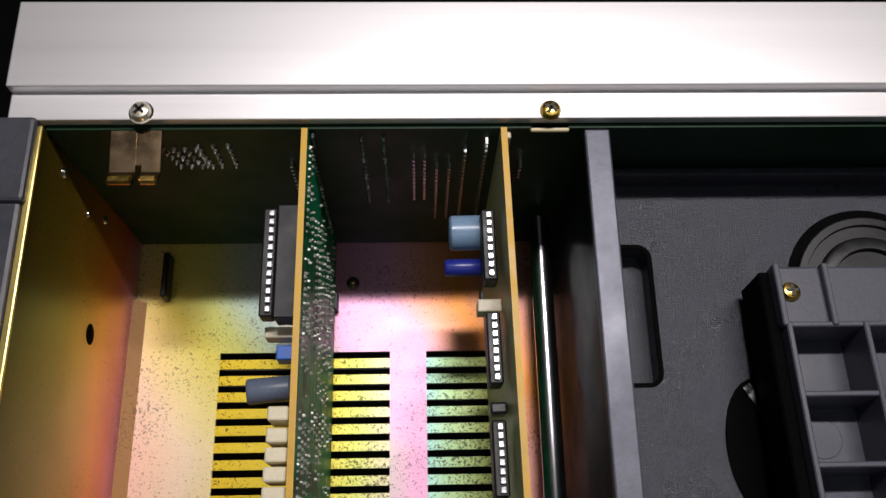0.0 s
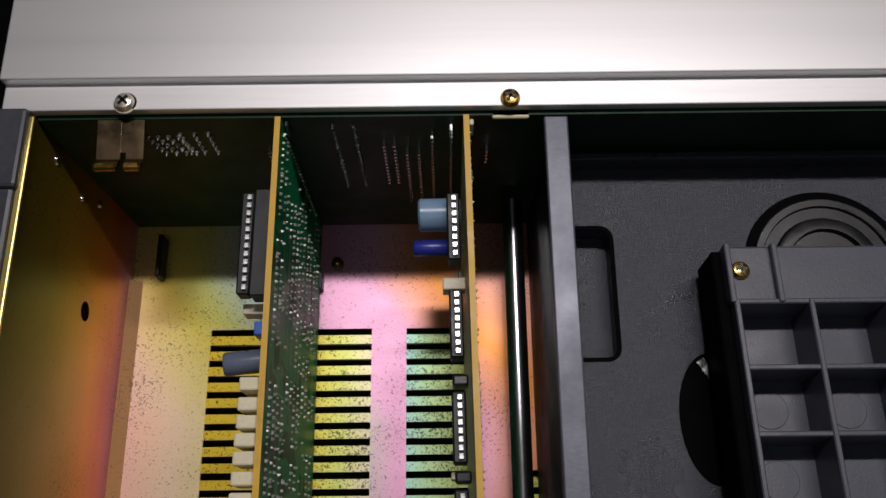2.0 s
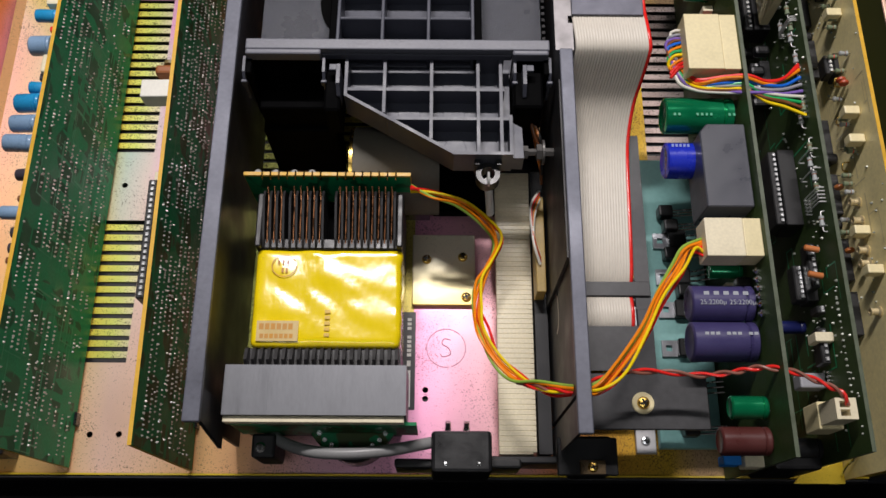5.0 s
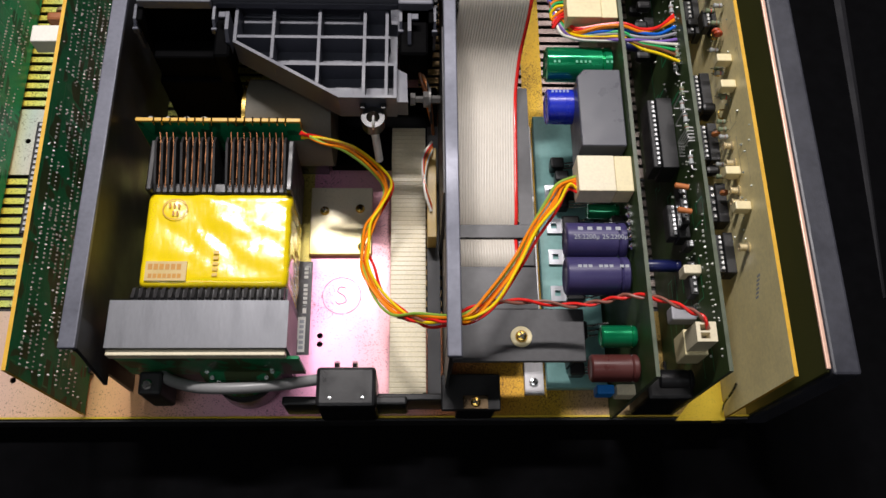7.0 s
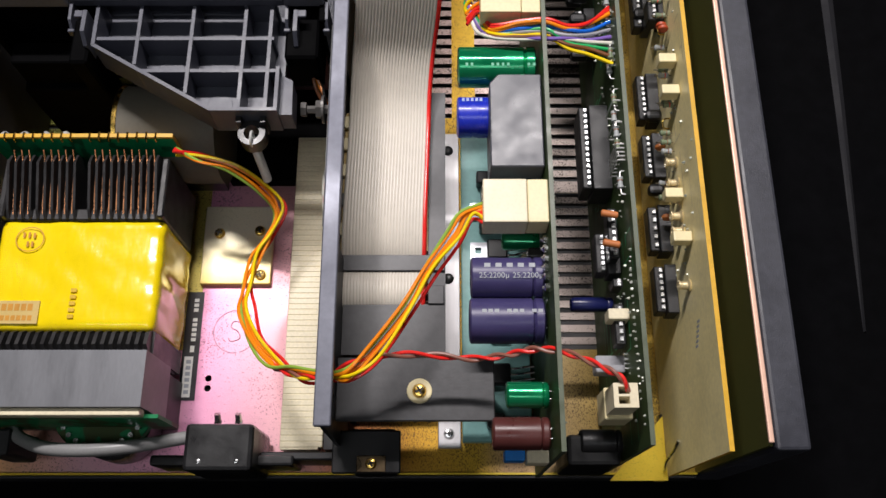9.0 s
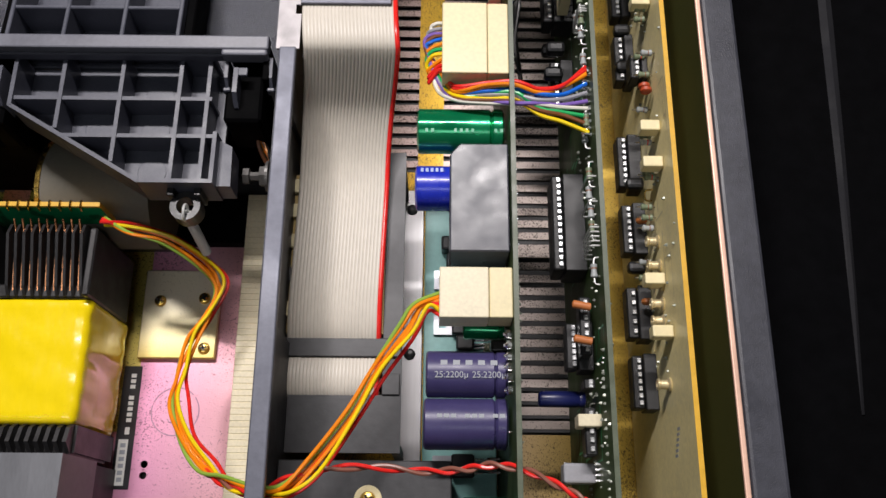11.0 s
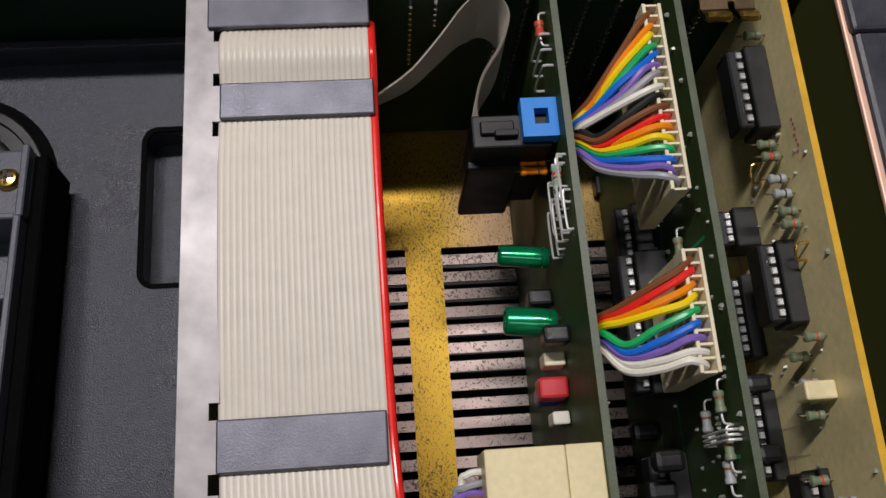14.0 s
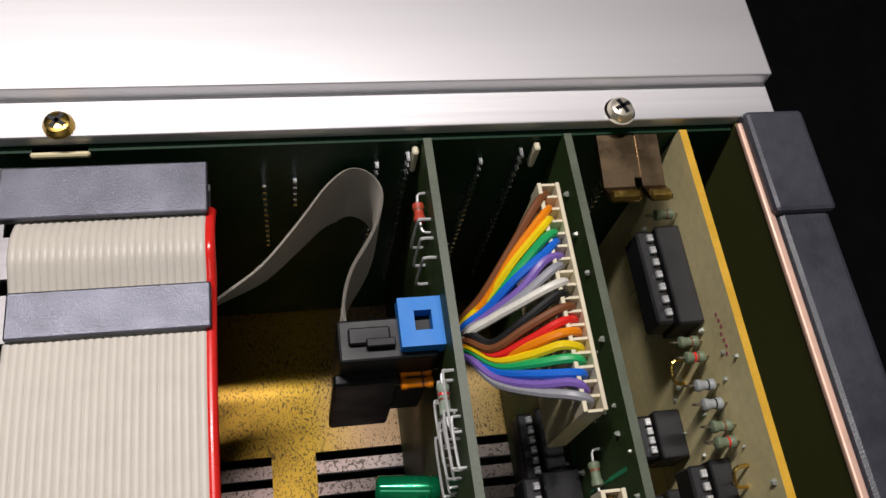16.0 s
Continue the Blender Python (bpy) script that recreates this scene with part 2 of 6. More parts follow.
    mix.inputs["B"].default_value = (0.022, 0.016, 0.010, 1)
    ln.new(mask.outputs[0], mix.inputs["Factor"])
    ln.new(tint, mix.inputs["A"])
    ln.new(mix.outputs["Result"], bsdf.inputs["Base Color"])
    bsdf.inputs["Metallic"].default_value = 0.55
    rr = nd.new("ShaderNodeMapRange")
    rr.inputs["To Min"].default_value, rr.inputs["To Max"].default_value = 0.30, 0.55
    ln.new(area.outputs[0], rr.inputs["Value"])
    ln.new(rr.outputs[0], bsdf.inputs["Roughness"])
    bp = nd.new("ShaderNodeBump")
    bp.inputs["Strength"].default_value, bp.inputs["Distance"].default_value = 0.25, 0.0002
    ln.new(pits.outputs[0], bp.inputs["Height"])
    ln.new(bp.outputs[0], bsdf.inputs["Normal"])
    return m


def lacquered(name, pour, bare, rough=0.42, spec=0.35):
    """Solder mask over copper: darker laminate between wide pours and fine tracks, slightly raised."""
    m = material(name, pour, rough, 0, 0.25, 160, 0.15, 700, spec=spec)
    nt = m.node_tree
    nd, ln = nt.nodes, nt.links
    bsdf = nd["Principled BSDF"]
    old = bsdf.inputs["Base Color"].links[0].from_socket
    co = nd.new("ShaderNodeTexCoord")
    mask = None
    for scale, stretch, low, high in ((48, (1, 1, 1), 0.50, 0.53), (150, (1, 0.18, 1), 0.54, 0.57), (170, (1, 1, 0.2), 0.56, 0.59)):
        mp, n, r = nd.new("ShaderNodeMapping"), nd.new("ShaderNodeTexNoise"), nd.new("ShaderNodeMapRange")
        mp.inputs["Scale"].default_value = stretch
        n.inputs["Scale"].default_value, n.inputs["Detail"].default_value = scale, 1
        r.inputs["From Min"].default_value, r.inputs["From Max"].default_value = low, high
        ln.new(co.outputs["Object"], mp.inputs["Vector"])
        ln.new(mp.outputs[0], n.inputs["Vector"])
        ln.new(n.outputs[0], r.inputs["Value"])
        if mask is None:
            mask = r.outputs[0]
        else:
            top = nd.new("ShaderNodeMath")
            top.operation = "MAXIMUM"
            ln.new(mask, top.inputs[0])
            ln.new(r.outputs[0], top.inputs[1])
            mask = top.outputs[0]
    mix = nd.new("ShaderNodeMix")
    mix.data_type = "RGBA"
    mix.inputs["A"].default_value = (*bare, 1)
    ln.new(mask, mix.inputs["Factor"])
    ln.new(old, mix.inputs["B"])
    ln.new(mix.outputs["Result"], bsdf.inputs["Base Color"])
    return m


YEL, PINK, CREAM = (0.72, 0.52, 0.04), (0.72, 0.32, 0.50), (0.78, 0.64, 0.34)
FLOOR_STOPS = [(0.0, (0.80, 0.56, 0.42)), (0.03, (0.84, 0.60, 0.48)), (0.065, (0.84, 0.68, 0.50)), (0.09, (0.80, 0.69, 0.32)), (0.125, (0.72, 0.62, 0.12)), (0.155, (0.52, 0.54, 0.16)), (0.185, (0.40, 0.52, 0.46)), (0.21, (0.56, 0.50, 0.46)), (0.235, (0.74, 0.38, 0.56)), (0.29, (0.74, 0.38, 0.56)), (0.315, (0.76, 0.34, 0.26)), (0.345, (0.70, 0.26, 0.05)), (0.42, (0.70, 0.40, 0.46)), (0.52, PINK), (0.60, (0.72, 0.40, 0.44)), (0.66, (0.70, 0.26, 0.12)), (0.72, (0.60, 0.33, 0.03)), (0.785, (0.64, 0.43, 0.03)), (0.815, (0.54, 0.38, 0.22)), (0.86, (0.50, 0.38, 0.20)), (0.93, (0.66, 0.47, 0.07)), (1.0, (0.6, 0.42, 0.08))]
REAR_STOPS = [(0.0, (0.82, 0.47, 0.10)), (0.08, (0.84, 0.54, 0.16)), (0.15, (0.80, 0.52, 0.22)), (0.20, (0.78, 0.52, 0.42)), (0.25, (0.80, 0.52, 0.34)), (0.30, (0.78, 0.46, 0.20)), (0.345, (0.74, 0.40, 0.20))] + FLOOR_STOPS[12:]
FLOOR = passivated("zinc_floor", FLOOR_STOPS, "X", 0.0, 0.45, 0.03, drift=0.08, rear=REAR_STOPS)
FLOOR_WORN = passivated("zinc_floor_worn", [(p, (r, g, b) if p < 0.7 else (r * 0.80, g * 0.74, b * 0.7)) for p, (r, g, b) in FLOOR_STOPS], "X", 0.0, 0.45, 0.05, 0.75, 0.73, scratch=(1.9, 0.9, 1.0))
# Film tints; stops from 0.83 up hold shade between the right-hand boards.
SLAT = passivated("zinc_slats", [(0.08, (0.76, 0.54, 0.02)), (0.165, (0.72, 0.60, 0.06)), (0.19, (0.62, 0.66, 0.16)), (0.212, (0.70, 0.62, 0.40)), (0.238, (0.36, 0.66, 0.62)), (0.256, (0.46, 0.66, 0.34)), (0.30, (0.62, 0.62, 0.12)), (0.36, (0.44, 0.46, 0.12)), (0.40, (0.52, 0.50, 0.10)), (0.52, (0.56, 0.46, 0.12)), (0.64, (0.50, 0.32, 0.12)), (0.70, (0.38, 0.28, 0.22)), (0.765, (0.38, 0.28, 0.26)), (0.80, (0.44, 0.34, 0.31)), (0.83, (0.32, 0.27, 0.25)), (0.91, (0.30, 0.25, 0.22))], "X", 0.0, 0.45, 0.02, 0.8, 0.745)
# Film tints; the darkening towards the top puts shade into the colour.
WALL_ZINC = passivated("zinc_wall_shaded_top", [(0.0, CREAM), (0.08, PINK), (0.2, (0.70, 0.18, 0.10)), (0.32, (0.72, 0.24, 0.02)), (0.5, (0.46, 0.23, 0.015)), (0.7, (0.24, 0.16, 0.01)), (1.0, (0.11, 0.09, 0.007))], "Z", -0.005, 0.09, 0.25, 0.45)
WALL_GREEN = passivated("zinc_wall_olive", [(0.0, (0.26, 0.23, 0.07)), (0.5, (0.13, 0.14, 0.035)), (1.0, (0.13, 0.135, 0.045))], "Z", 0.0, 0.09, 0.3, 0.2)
ZINC = passivated("zinc_plate", [(0.0, YEL), (0.2, (0.86, 0.74, 0.40)), (0.5, (0.88, 0.82, 0.66)), (1.0, (0.86, 0.80, 0.60))], "Y", 0.10, 0.16, 0.3, 0.2)
ALU = material("brushed_aluminium", (0.88, 0.86, 0.87), 0.42, 0.75, 0.025, 60, 0.025, 900, 0.04, stretch=(0.03, 1.5, 1.5))
ALU_RAIL = material("satin_aluminium", (0.86, 0.84, 0.85), 0.45, 0.7, 0.05, 80, 0.08, 900, 0.06, stretch=(0.05, 1.5, 1.5))
STEEL = material("dull_steel", (0.42, 0.43, 0.46), 0.36, 0.9, 0.15, 120, 0.05, 900, 0.1, stretch=(1, 0.15, 1))
RAIL = material("grey_steel_rail", (0.115, 0.12, 0.15), 0.46, 0.35, 0.18, 90, 0.08, 1200, 0.12)
CHROME = material("polished_chrome", (0.72, 0.72, 0.76), 0.17, 1.0, 0.03, 100, rough_vary=0.03)
BRASS = material("brass", (0.72, 0.48, 0.12), 0.25, 1.0, 0.15, 400, 0.05)
SPRING = material("spring_bronze", (0.24, 0.17, 0.10), 0.3, 1.0, 0.2, 200)
TIN = material("solder_tin", (0.75, 0.76, 0.76), 0.22, 1.0, 0.15, 900)
COPPER = material("copper_wire", (0.60, 0.26, 0.12), 0.3, 1.0, 0.2, 500)
CHEEK = material("side_cheek_plastic", (0.045, 0.047, 0.060), 0.42, 0, 0.3, 60, 0.25, 2500)
TRAY = material("grained_tray_plastic", (0.036, 0.039, 0.054), 0.32, 0, 0.3, 120, 0.9, 2600, 0.08)
RIB = material("grey_ribbed_plastic", (0.070, 0.074, 0.098), 0.42, 0, 0.18, 180, 0.15, 1800)
BLACK = material("black_plastic", (0.010, 0.010, 0.011), 0.35, 0, 0.3, 200, 0.1, 1500)
# Near-black with shade in its colour, for gaps, openings and parts in them.
VOID = material("shade_black", (0.002, 0.002, 0.0023), 0.7, 0, 0.3, 200, 0.1, 1500, spec=0.03)
MATT = material("black_sheet", (0.016, 0.016, 0.018), 0.5, 0, 0.25, 120, 0.1, 1500)
GREY_SHEET = material("dark_grey_sheet", (0.045, 0.045, 0.048), 0.45, 0.2, 0.25, 60, 0.1, 1000)
TABLE = material("black_cloth", (0.0022, 0.0022, 0.0027), 0.9, 0, 0.4, 20, 0.4, 600, spec=0.05)
PAINT = material("wall_paint", (0.11, 0.105, 0.10), 0.8, 0, 0.05, 3)
GREEN = lacquered("solder_side_green", (0.004, 0.26, 0.105), (0.006, 0.10, 0.042), 0.5, 0.2)
# Darker copy of the board green: shade and floor reflection put into its colour.
GREEN_SHADED = lacquered("shaded_green_board", (0.012, 0.20, 0.075), (0.050, 0.075, 0.025), 0.5, 0.22)
DARKGREEN = material("dark_green_board", (0.004, 0.030, 0.011), 0.5, 0, 0.3, 120, 0.2, 600, spec=0.25)
OLIVE = material("olive_board", (0.035, 0.062, 0.018), 0.55, 0, 0.3, 120, 0.15, 500, spec=0.25)
TAN = material("tan_board", (0.84, 0.72, 0.38), 0.45, 0, 0.15, 100, 0.1, 700)
EDGE = material("board_edge_resin", (0.70, 0.40, 0.03), 0.45, 0, 0.2, 500)
EDGE_GREEN = material("board_edge_green", (0.10, 0.12, 0.08), 0.4, 0, 0.25, 300)
IC = material("chip_epoxy", (0.012, 0.012, 0.013), 0.45, 0, 0.2, 300, 0.1, 2500)
PIN = material("chip_pin", (0.82, 0.83, 0.84), 0.3, 0.7, 0.1, 900)
CREAM_P = material("cream_plastic", (0.77, 0.67, 0.40), 0.4, 0, 0.1, 120, 0.05, 900)
IVORY = material("ivory_plastic", (0.78, 0.70, 0.50), 0.42, 0, 0.12, 150, 0.05, 900)
WHITE = material("white_plastic", (0.78, 0.76, 0.68), 0.4, 0, 0.08, 150)
RIBBON = material("grey_ribbon_pvc", (0.66, 0.61, 0.53), 0.42, 0, 0.06, 40, 0.05, 900)
RED = material("red_pvc", (0.80, 0.025, 0.02), 0.26, 0, 0.1, 200)
ORANGE = material("orange_pvc", (0.90, 0.26, 0.008), 0.26, 0, 0.1, 200)
YELLOW = material("yellow_pvc", (0.92, 0.66, 0.01), 0.26, 0, 0.1, 200)
GREENW = material("green_pvc", (0.02, 0.42, 0.12), 0.26, 0, 0.1, 200)
BLUEW = material("blue_pvc", (0.015, 0.15, 0.68), 0.26, 0, 0.1, 200)
VIOLET = material("violet_pvc", (0.22, 0.13, 0.46), 0.26, 0, 0.1, 200)
GREYW = material("grey_pvc", (0.33, 0.33, 0.36), 0.4, 0, 0.1, 200)
WHITEW = material("white_pvc", (0.78, 0.75, 0.66), 0.4, 0, 0.1, 200)
BROWN = material("brown_pvc", (0.20, 0.07, 0.025), 0.4, 0, 0.1, 200)
BLACKW = material("black_pvc", (0.012, 0.012, 0.012), 0.4, 0, 0.1, 200)
TAPE = material("yellow_tape", (0.93, 0.70, 0.006), 0.22, 0, 0.06, 60, 0.85, 165, 0.06, coat=0.7, stretch=(1, 0.45, 1))
IRON = material("lamination_steel", (0.17, 0.175, 0.19), 0.45, 0.4, 0.10, 200, 0.1, 900, stretch=(1.2, 0.3, 0.3))
TEALM = material("teal_board", (0.20, 0.42, 0.40), 0.45, 0, 0.12, 80, 0.1, 500)
LABEL = material("label_film", (0.02, 0.02, 0.024), 0.35, 0, 0.1, 200)
INK_W = material("white_print", (0.75, 0.75, 0.72), 0.5, 0, 0.05, 200)
INK_G = material("grey_print", (0.34, 0.36, 0.40), 0.5, 0, 0.1, 200)
INK_R = material("rust_print", (0.55, 0.25, 0.02), 0.5, 0, 0.2, 500)
INK_D = material("pencil_print", (0.38, 0.24, 0.32), 0.6, 0.3, 0.2, 500)

# ---- the setting ----
bm = B()
box(bm, -800, -700, -14, 1250, 1100, -11)
solid("table", bm, TABLE, "black cloth that covers the bench under the player", "tabletop", kind="structure")
for name, c in (("wall_north", (-800, 1100, -60, 1250, 1140, 1800)), ("wall_south", (-800, -740, -60, 1250, -700, 1800)), ("wall_east", (1250, -740, -60, 1290, 1140, 1800)), ("wall_west", (-840, -740, -60, -800, 1140, 1800))):
    solid(name, box(B(), *c), PAINT, "plain painted wall of the room", "wall", kind="structure")
solid("ceiling", box(B(), -840, -740, 1800, 1290, 1140, 1830), PAINT, "plain painted ceiling of the room", "ceiling", kind="structure")

BACK, FRONT, TOP = 26.6, 322.0, 86.0  # inside faces of the chassis and the top of its boards

# ---- chassis: base plate with its vent slots, side walls, back ----
chassis = thing("chassis", 225, 170, -8, "yellow-chromated zinc chassis of an opened player", "chassis")
holes = []
for x0, x1 in ((38.5, 95.3), (107.5, 129.5), (146.0, 165.0), (176.3, 232.6), (286.0, 342.5), (353.6, 411.3)):
    for k in range(9 if x0 == 146.0 else 0, 24 if x0 in (353.6, 146.0, 176.3) else 18):
        y = 283.0 - 5.48 * k
        holes.append((x0, round(y - 2.3, 2), x1, round(y, 2)))
    for k in range(14):
        y = 149.0 - 5.48 * k
        if x0 not in (176.3, 146.0):
            holes.append((x0, round(y - 2.3, 2), x1, round(y, 2)))
for x, y in ((82.5, 168.5), (83.0, 41.4), (96.5, 41.6), (238.6, 63.1), (238.6, 58.9)):
    holes.append((x - 1.5, y - 1.5, x + 1.5, y + 1.5))
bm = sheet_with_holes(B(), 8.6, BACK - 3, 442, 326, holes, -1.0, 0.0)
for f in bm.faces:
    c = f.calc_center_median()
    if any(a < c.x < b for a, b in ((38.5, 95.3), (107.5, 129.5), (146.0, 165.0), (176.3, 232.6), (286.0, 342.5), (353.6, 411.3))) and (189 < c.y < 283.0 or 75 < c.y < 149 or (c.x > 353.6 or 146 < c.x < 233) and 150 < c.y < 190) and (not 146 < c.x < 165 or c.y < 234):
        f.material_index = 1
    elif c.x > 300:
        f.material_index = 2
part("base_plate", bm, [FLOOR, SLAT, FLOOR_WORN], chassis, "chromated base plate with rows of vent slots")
for x, y in ((82.5, 168.5), (83.0, 41.4), (96.5, 41.6), (238.6, 63.1), (238.6, 58.9)):
    part("hole_rim", annulus(B(), x, y, 0.08, 1.45, 2.3), FLOOR, chassis)
part("under_cover", box(B(), 8, 24, -10.5, 442, 328, -8), MATT, chassis, "black cover under the vent slots")
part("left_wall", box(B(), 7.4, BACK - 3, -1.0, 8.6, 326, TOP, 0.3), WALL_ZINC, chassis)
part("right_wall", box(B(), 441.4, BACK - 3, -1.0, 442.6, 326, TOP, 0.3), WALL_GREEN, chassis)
part("back_wall", box(B(), 8.6, BACK - 5, -10, 441.4, BACK - 3.7, 1.6, 0.3), MATT, chassis)
part("back_lip", box(B(), 8.6, BACK - 3.6, 0.4, 441.4, BACK - 2.8, 2.6), ZINC, chassis, "bare bright edge of the back sheet")

# ---- side cheeks ----
for side, (x0, x1, lip) in (("l", (-3.5, 7.2, 1)), ("r", (442.9, 454, -1))):
    c = thing("side_cheek", (x0 + x1) / 2, 170, -11, "dark grey moulded plastic side panel", "side panel", "side panels")
    part("panel", box(B(), x0, 22, -10.5, x1, 322.5, 88, 1.2, 2), CHEEK, c)
    part("end_cap", box(B(), x0 - 1.0, 300, -10.8, x1 + 1.0, 323.5, 89.5, 1.0, 2), CHEEK, c)

# ---- front panel: two-step aluminium extrusion ----
panel = thing("fascia", 225, 340, -11, "silver brushed aluminium fascia with a stepped top edge", "fascia")
part("upper_flange", box(B(), 0, 331.2, 76, 450, 357, 91.2, 0.4, 2), ALU, panel)
part("lower_ledge", box(B(), 0.2, 323.2, 84.8, 450, 331.6, 87.8, 0.35, 2), ALU_RAIL, panel)
part("front_face", box(B(), 0, 344, -10, 450, 357, 76), ALU, panel)

# ---- front circuit board behind the panel ----
fb = thing("front_board", 225, 322, 0, "dark green circuit board upright behind the front panel", "circuit board")
part("board", box(B(), 9, 322.0, 1.0, 441, 323.6, 84.6), DARKGREEN, fb)

part("wall_lip", box(B(), 441.0, 24.5, 86.05, 442.7, 322, 87.4, 0.4, 2), material("pink_zinc_edge", (0.85, 0.55, 0.42), 0.5, 0.3, 0.1, 100), chassis, "bright pink-gold top edge of the wall")
part("wall_lip", box(B(), 7.3, 24.5, 86.05, 9.2, 322, 87.2, 0.4, 2), material("gold_zinc_edge", (0.78, 0.62, 0.20), 0.3, 0.8, 0.1, 100), chassis, "bright gold top edge of the wall")
bm = B()
for a, b, c in ((526, 86, 0.5), (529.5, 140, 1.6), (533, 200, 2.4), (536.5, 270, 3.2), (538, 300, 3.0)):
    bm.verts.new((a - c, b, -11)), bm.verts.new((a, b, -9.6)), bm.verts.new((a + c, b, -11))
bm.verts.ensure_lookup_table()
for k in range(4):
    for q in (0, 1):
        bm.faces.new([bm.verts[3 * k + q], bm.verts[3 * k + q + 1], bm.verts[3 * k + q + 4], bm.verts[3 * k + q + 3]])
solid("cloth_fold", bm, material("worn_cloth", (0.005, 0.005, 0.008), 0.8, 0, 0.4, 60, 0.3, 600), "worn grey fold in the black cloth", "cloth fold", kind="structure")

# ---- soldered parts: each is drawn on the face of an upright board; s is the side it stands out to ----
COUNT = random.Random(7)
SOLDER = material("dull_solder", (0.40, 0.42, 0.36), 0.42, 0.4, 0.3, 900)
LEAD = material("tarnished_lead", (0.30, 0.26, 0.18), 0.35, 0.8, 0.25, 900)
LINK = material("tinned_link", (0.72, 0.72, 0.70), 0.35, 0.35, 0.1, 900)


def pydata_part(name, verts, faces, mat, parent, label="", kind=""):
    o = ORIGIN[parent]
    me = bpy.data.meshes.new(name)
    me.from_pydata([((x - o.x) * MM, (y - o.y) * MM, (z - o.z) * MM) for x, y, z in verts], [], faces)
    me.materials.append(mat)
    me.update()
    ob = new(name, me)
    ob.parent = parent
    ORIGIN[ob] = o
    return tagged(ob, label, kind=kind)


def solder_points(board, x, s, spots, high=0.9, r=0.40, name="solder_joints", mat=None):
    """Many small solder cones with a cut lead, in one mesh."""
    verts, faces = [], []
    for y, z in spots:
        n = len(verts)
        k = COUNT.uniform(0.7, 1.35)
        a0 = COUNT.uniform(0, 6)
        ring = [(x + s * 0.02, y + r * k * math.cos(a0 + a * 1.2566), z + r * k * math.sin(a0 + a * 1.2566)) for a in range(5)]
        tip = (x + s * high * k * COUNT.uniform(0.8, 1.2), y + COUNT.uniform(-0.35, 0.35), z + COUNT.uniform(-0.3, 0.3))
        mid = [(x + s * high * 0.6 * k, y + (p[1] - y) * 0.72, z + (p[2] - z) * 0.72) for p in ring]
        verts += ring + mid + [tip]
        for a in range(5):
            b = (a + 1) % 5
            faces += [(n + a, n + b, n + 5 + b, n + 5 + a), (n + 5 + a, n + 5 + b, n + 10)]
    return pydata_part(name, verts, faces, mat or SOLDER, board, "bright solder joints and cut leads", "stuff")


def tracks(board, x, s, count, y0, y1, z0, z1, mat, rng):
    """Raised copper tracks under the lacquer, in one mesh."""
    verts, faces = [], []
    for _ in range(count):
        y, z = rng.uniform(y0, y1), rng.uniform(z0, z1)
        for _ in range(rng.randint(2, 4)):
            dy, dz = (rng.uniform(-18, 18), 0) if rng.random() < 0.55 else (0, rng.uniform(-14, 14))
            a, b = (y, z), (min(max(y + dy, y0), y1), min(max(z + dz, z0), z1))
            w = rng.choice((0.35, 0.5, 0.8))
            lo = (min(a[0], b[0]) - w / 2, min(a[1], b[1]) - w / 2)
            hi = (max(a[0], b[0]) + w / 2, max(a[1], b[1]) + w / 2)
            n = len(verts)
            h = x + s * 0.08 + s * 0.004 * (n % 97) / 8
            verts += [(h, lo[0], lo[1]), (h, hi[0], lo[1]), (h, hi[0], hi[1]), (h, lo[0], hi[1])]
            faces.append((n, n + 1, n + 2, n + 3))
            y, z = b
    return pydata_part("track_pattern", verts, faces, mat, board, "copper tracks under green lacquer", "stuff")


TRACK = material("lacquered_track", (0.006, 0.30, 0.125), 0.45, 0.0, 0.2, 200)
# Shaded copy of the track green, for the second board.
TRACK_SHADED = material("shaded_track", (0.03, 0.20, 0.07), 0.45, 0.0, 0.2, 200)
TRACK_TAN = material("tan_track", (0.60, 0.52, 0.31), 0.4, 0, 0.1, 200)
PIN_MESH = {}


def pin_mesh(kind):
    if kind not in PIN_MESH:
        bm = B()
        if kind == "chip":
            box(bm, -0.55, -0.75, -0.5, 0.75, 0.75, 0.35, 0.12)
            box(bm, 0.3, -0.3, -3.2, 0.75, 0.3, -0.4)
        elif kind == "stub":
            box(bm, -0.35, -2.8, -0.3, 0.35, 0, 0.3)
        elif kind == "post":
            box(bm, -0.32, -0.32, 0, 0.32, 0.32, 5.5, 0.12)
        bmesh.ops.transform(bm, matrix=Matrix.Scale(MM, 4), verts=bm.verts)
        bmesh.ops.recalc_face_normals(bm, faces=bm.faces)
        me = bpy.data.meshes.new("pin")
        bm.to_mesh(me)
        bm.free()
        me.materials.append(PIN if kind == "chip" else TIN)
        PIN_MESH[kind] = me
    return PIN_MESH[kind]


def shared(name, me, parent, x, y, z, turn=None):
    ob = new(name, me)
    ob.parent = parent
    o = ORIGIN[parent]
    m = Matrix.Translation(((x - o.x) * MM, (y - o.y) * MM, (z - o.z) * MM))
    ob.matrix_basis = m @ turn if turn else m
    ORIGIN[ob] = o
    return ob


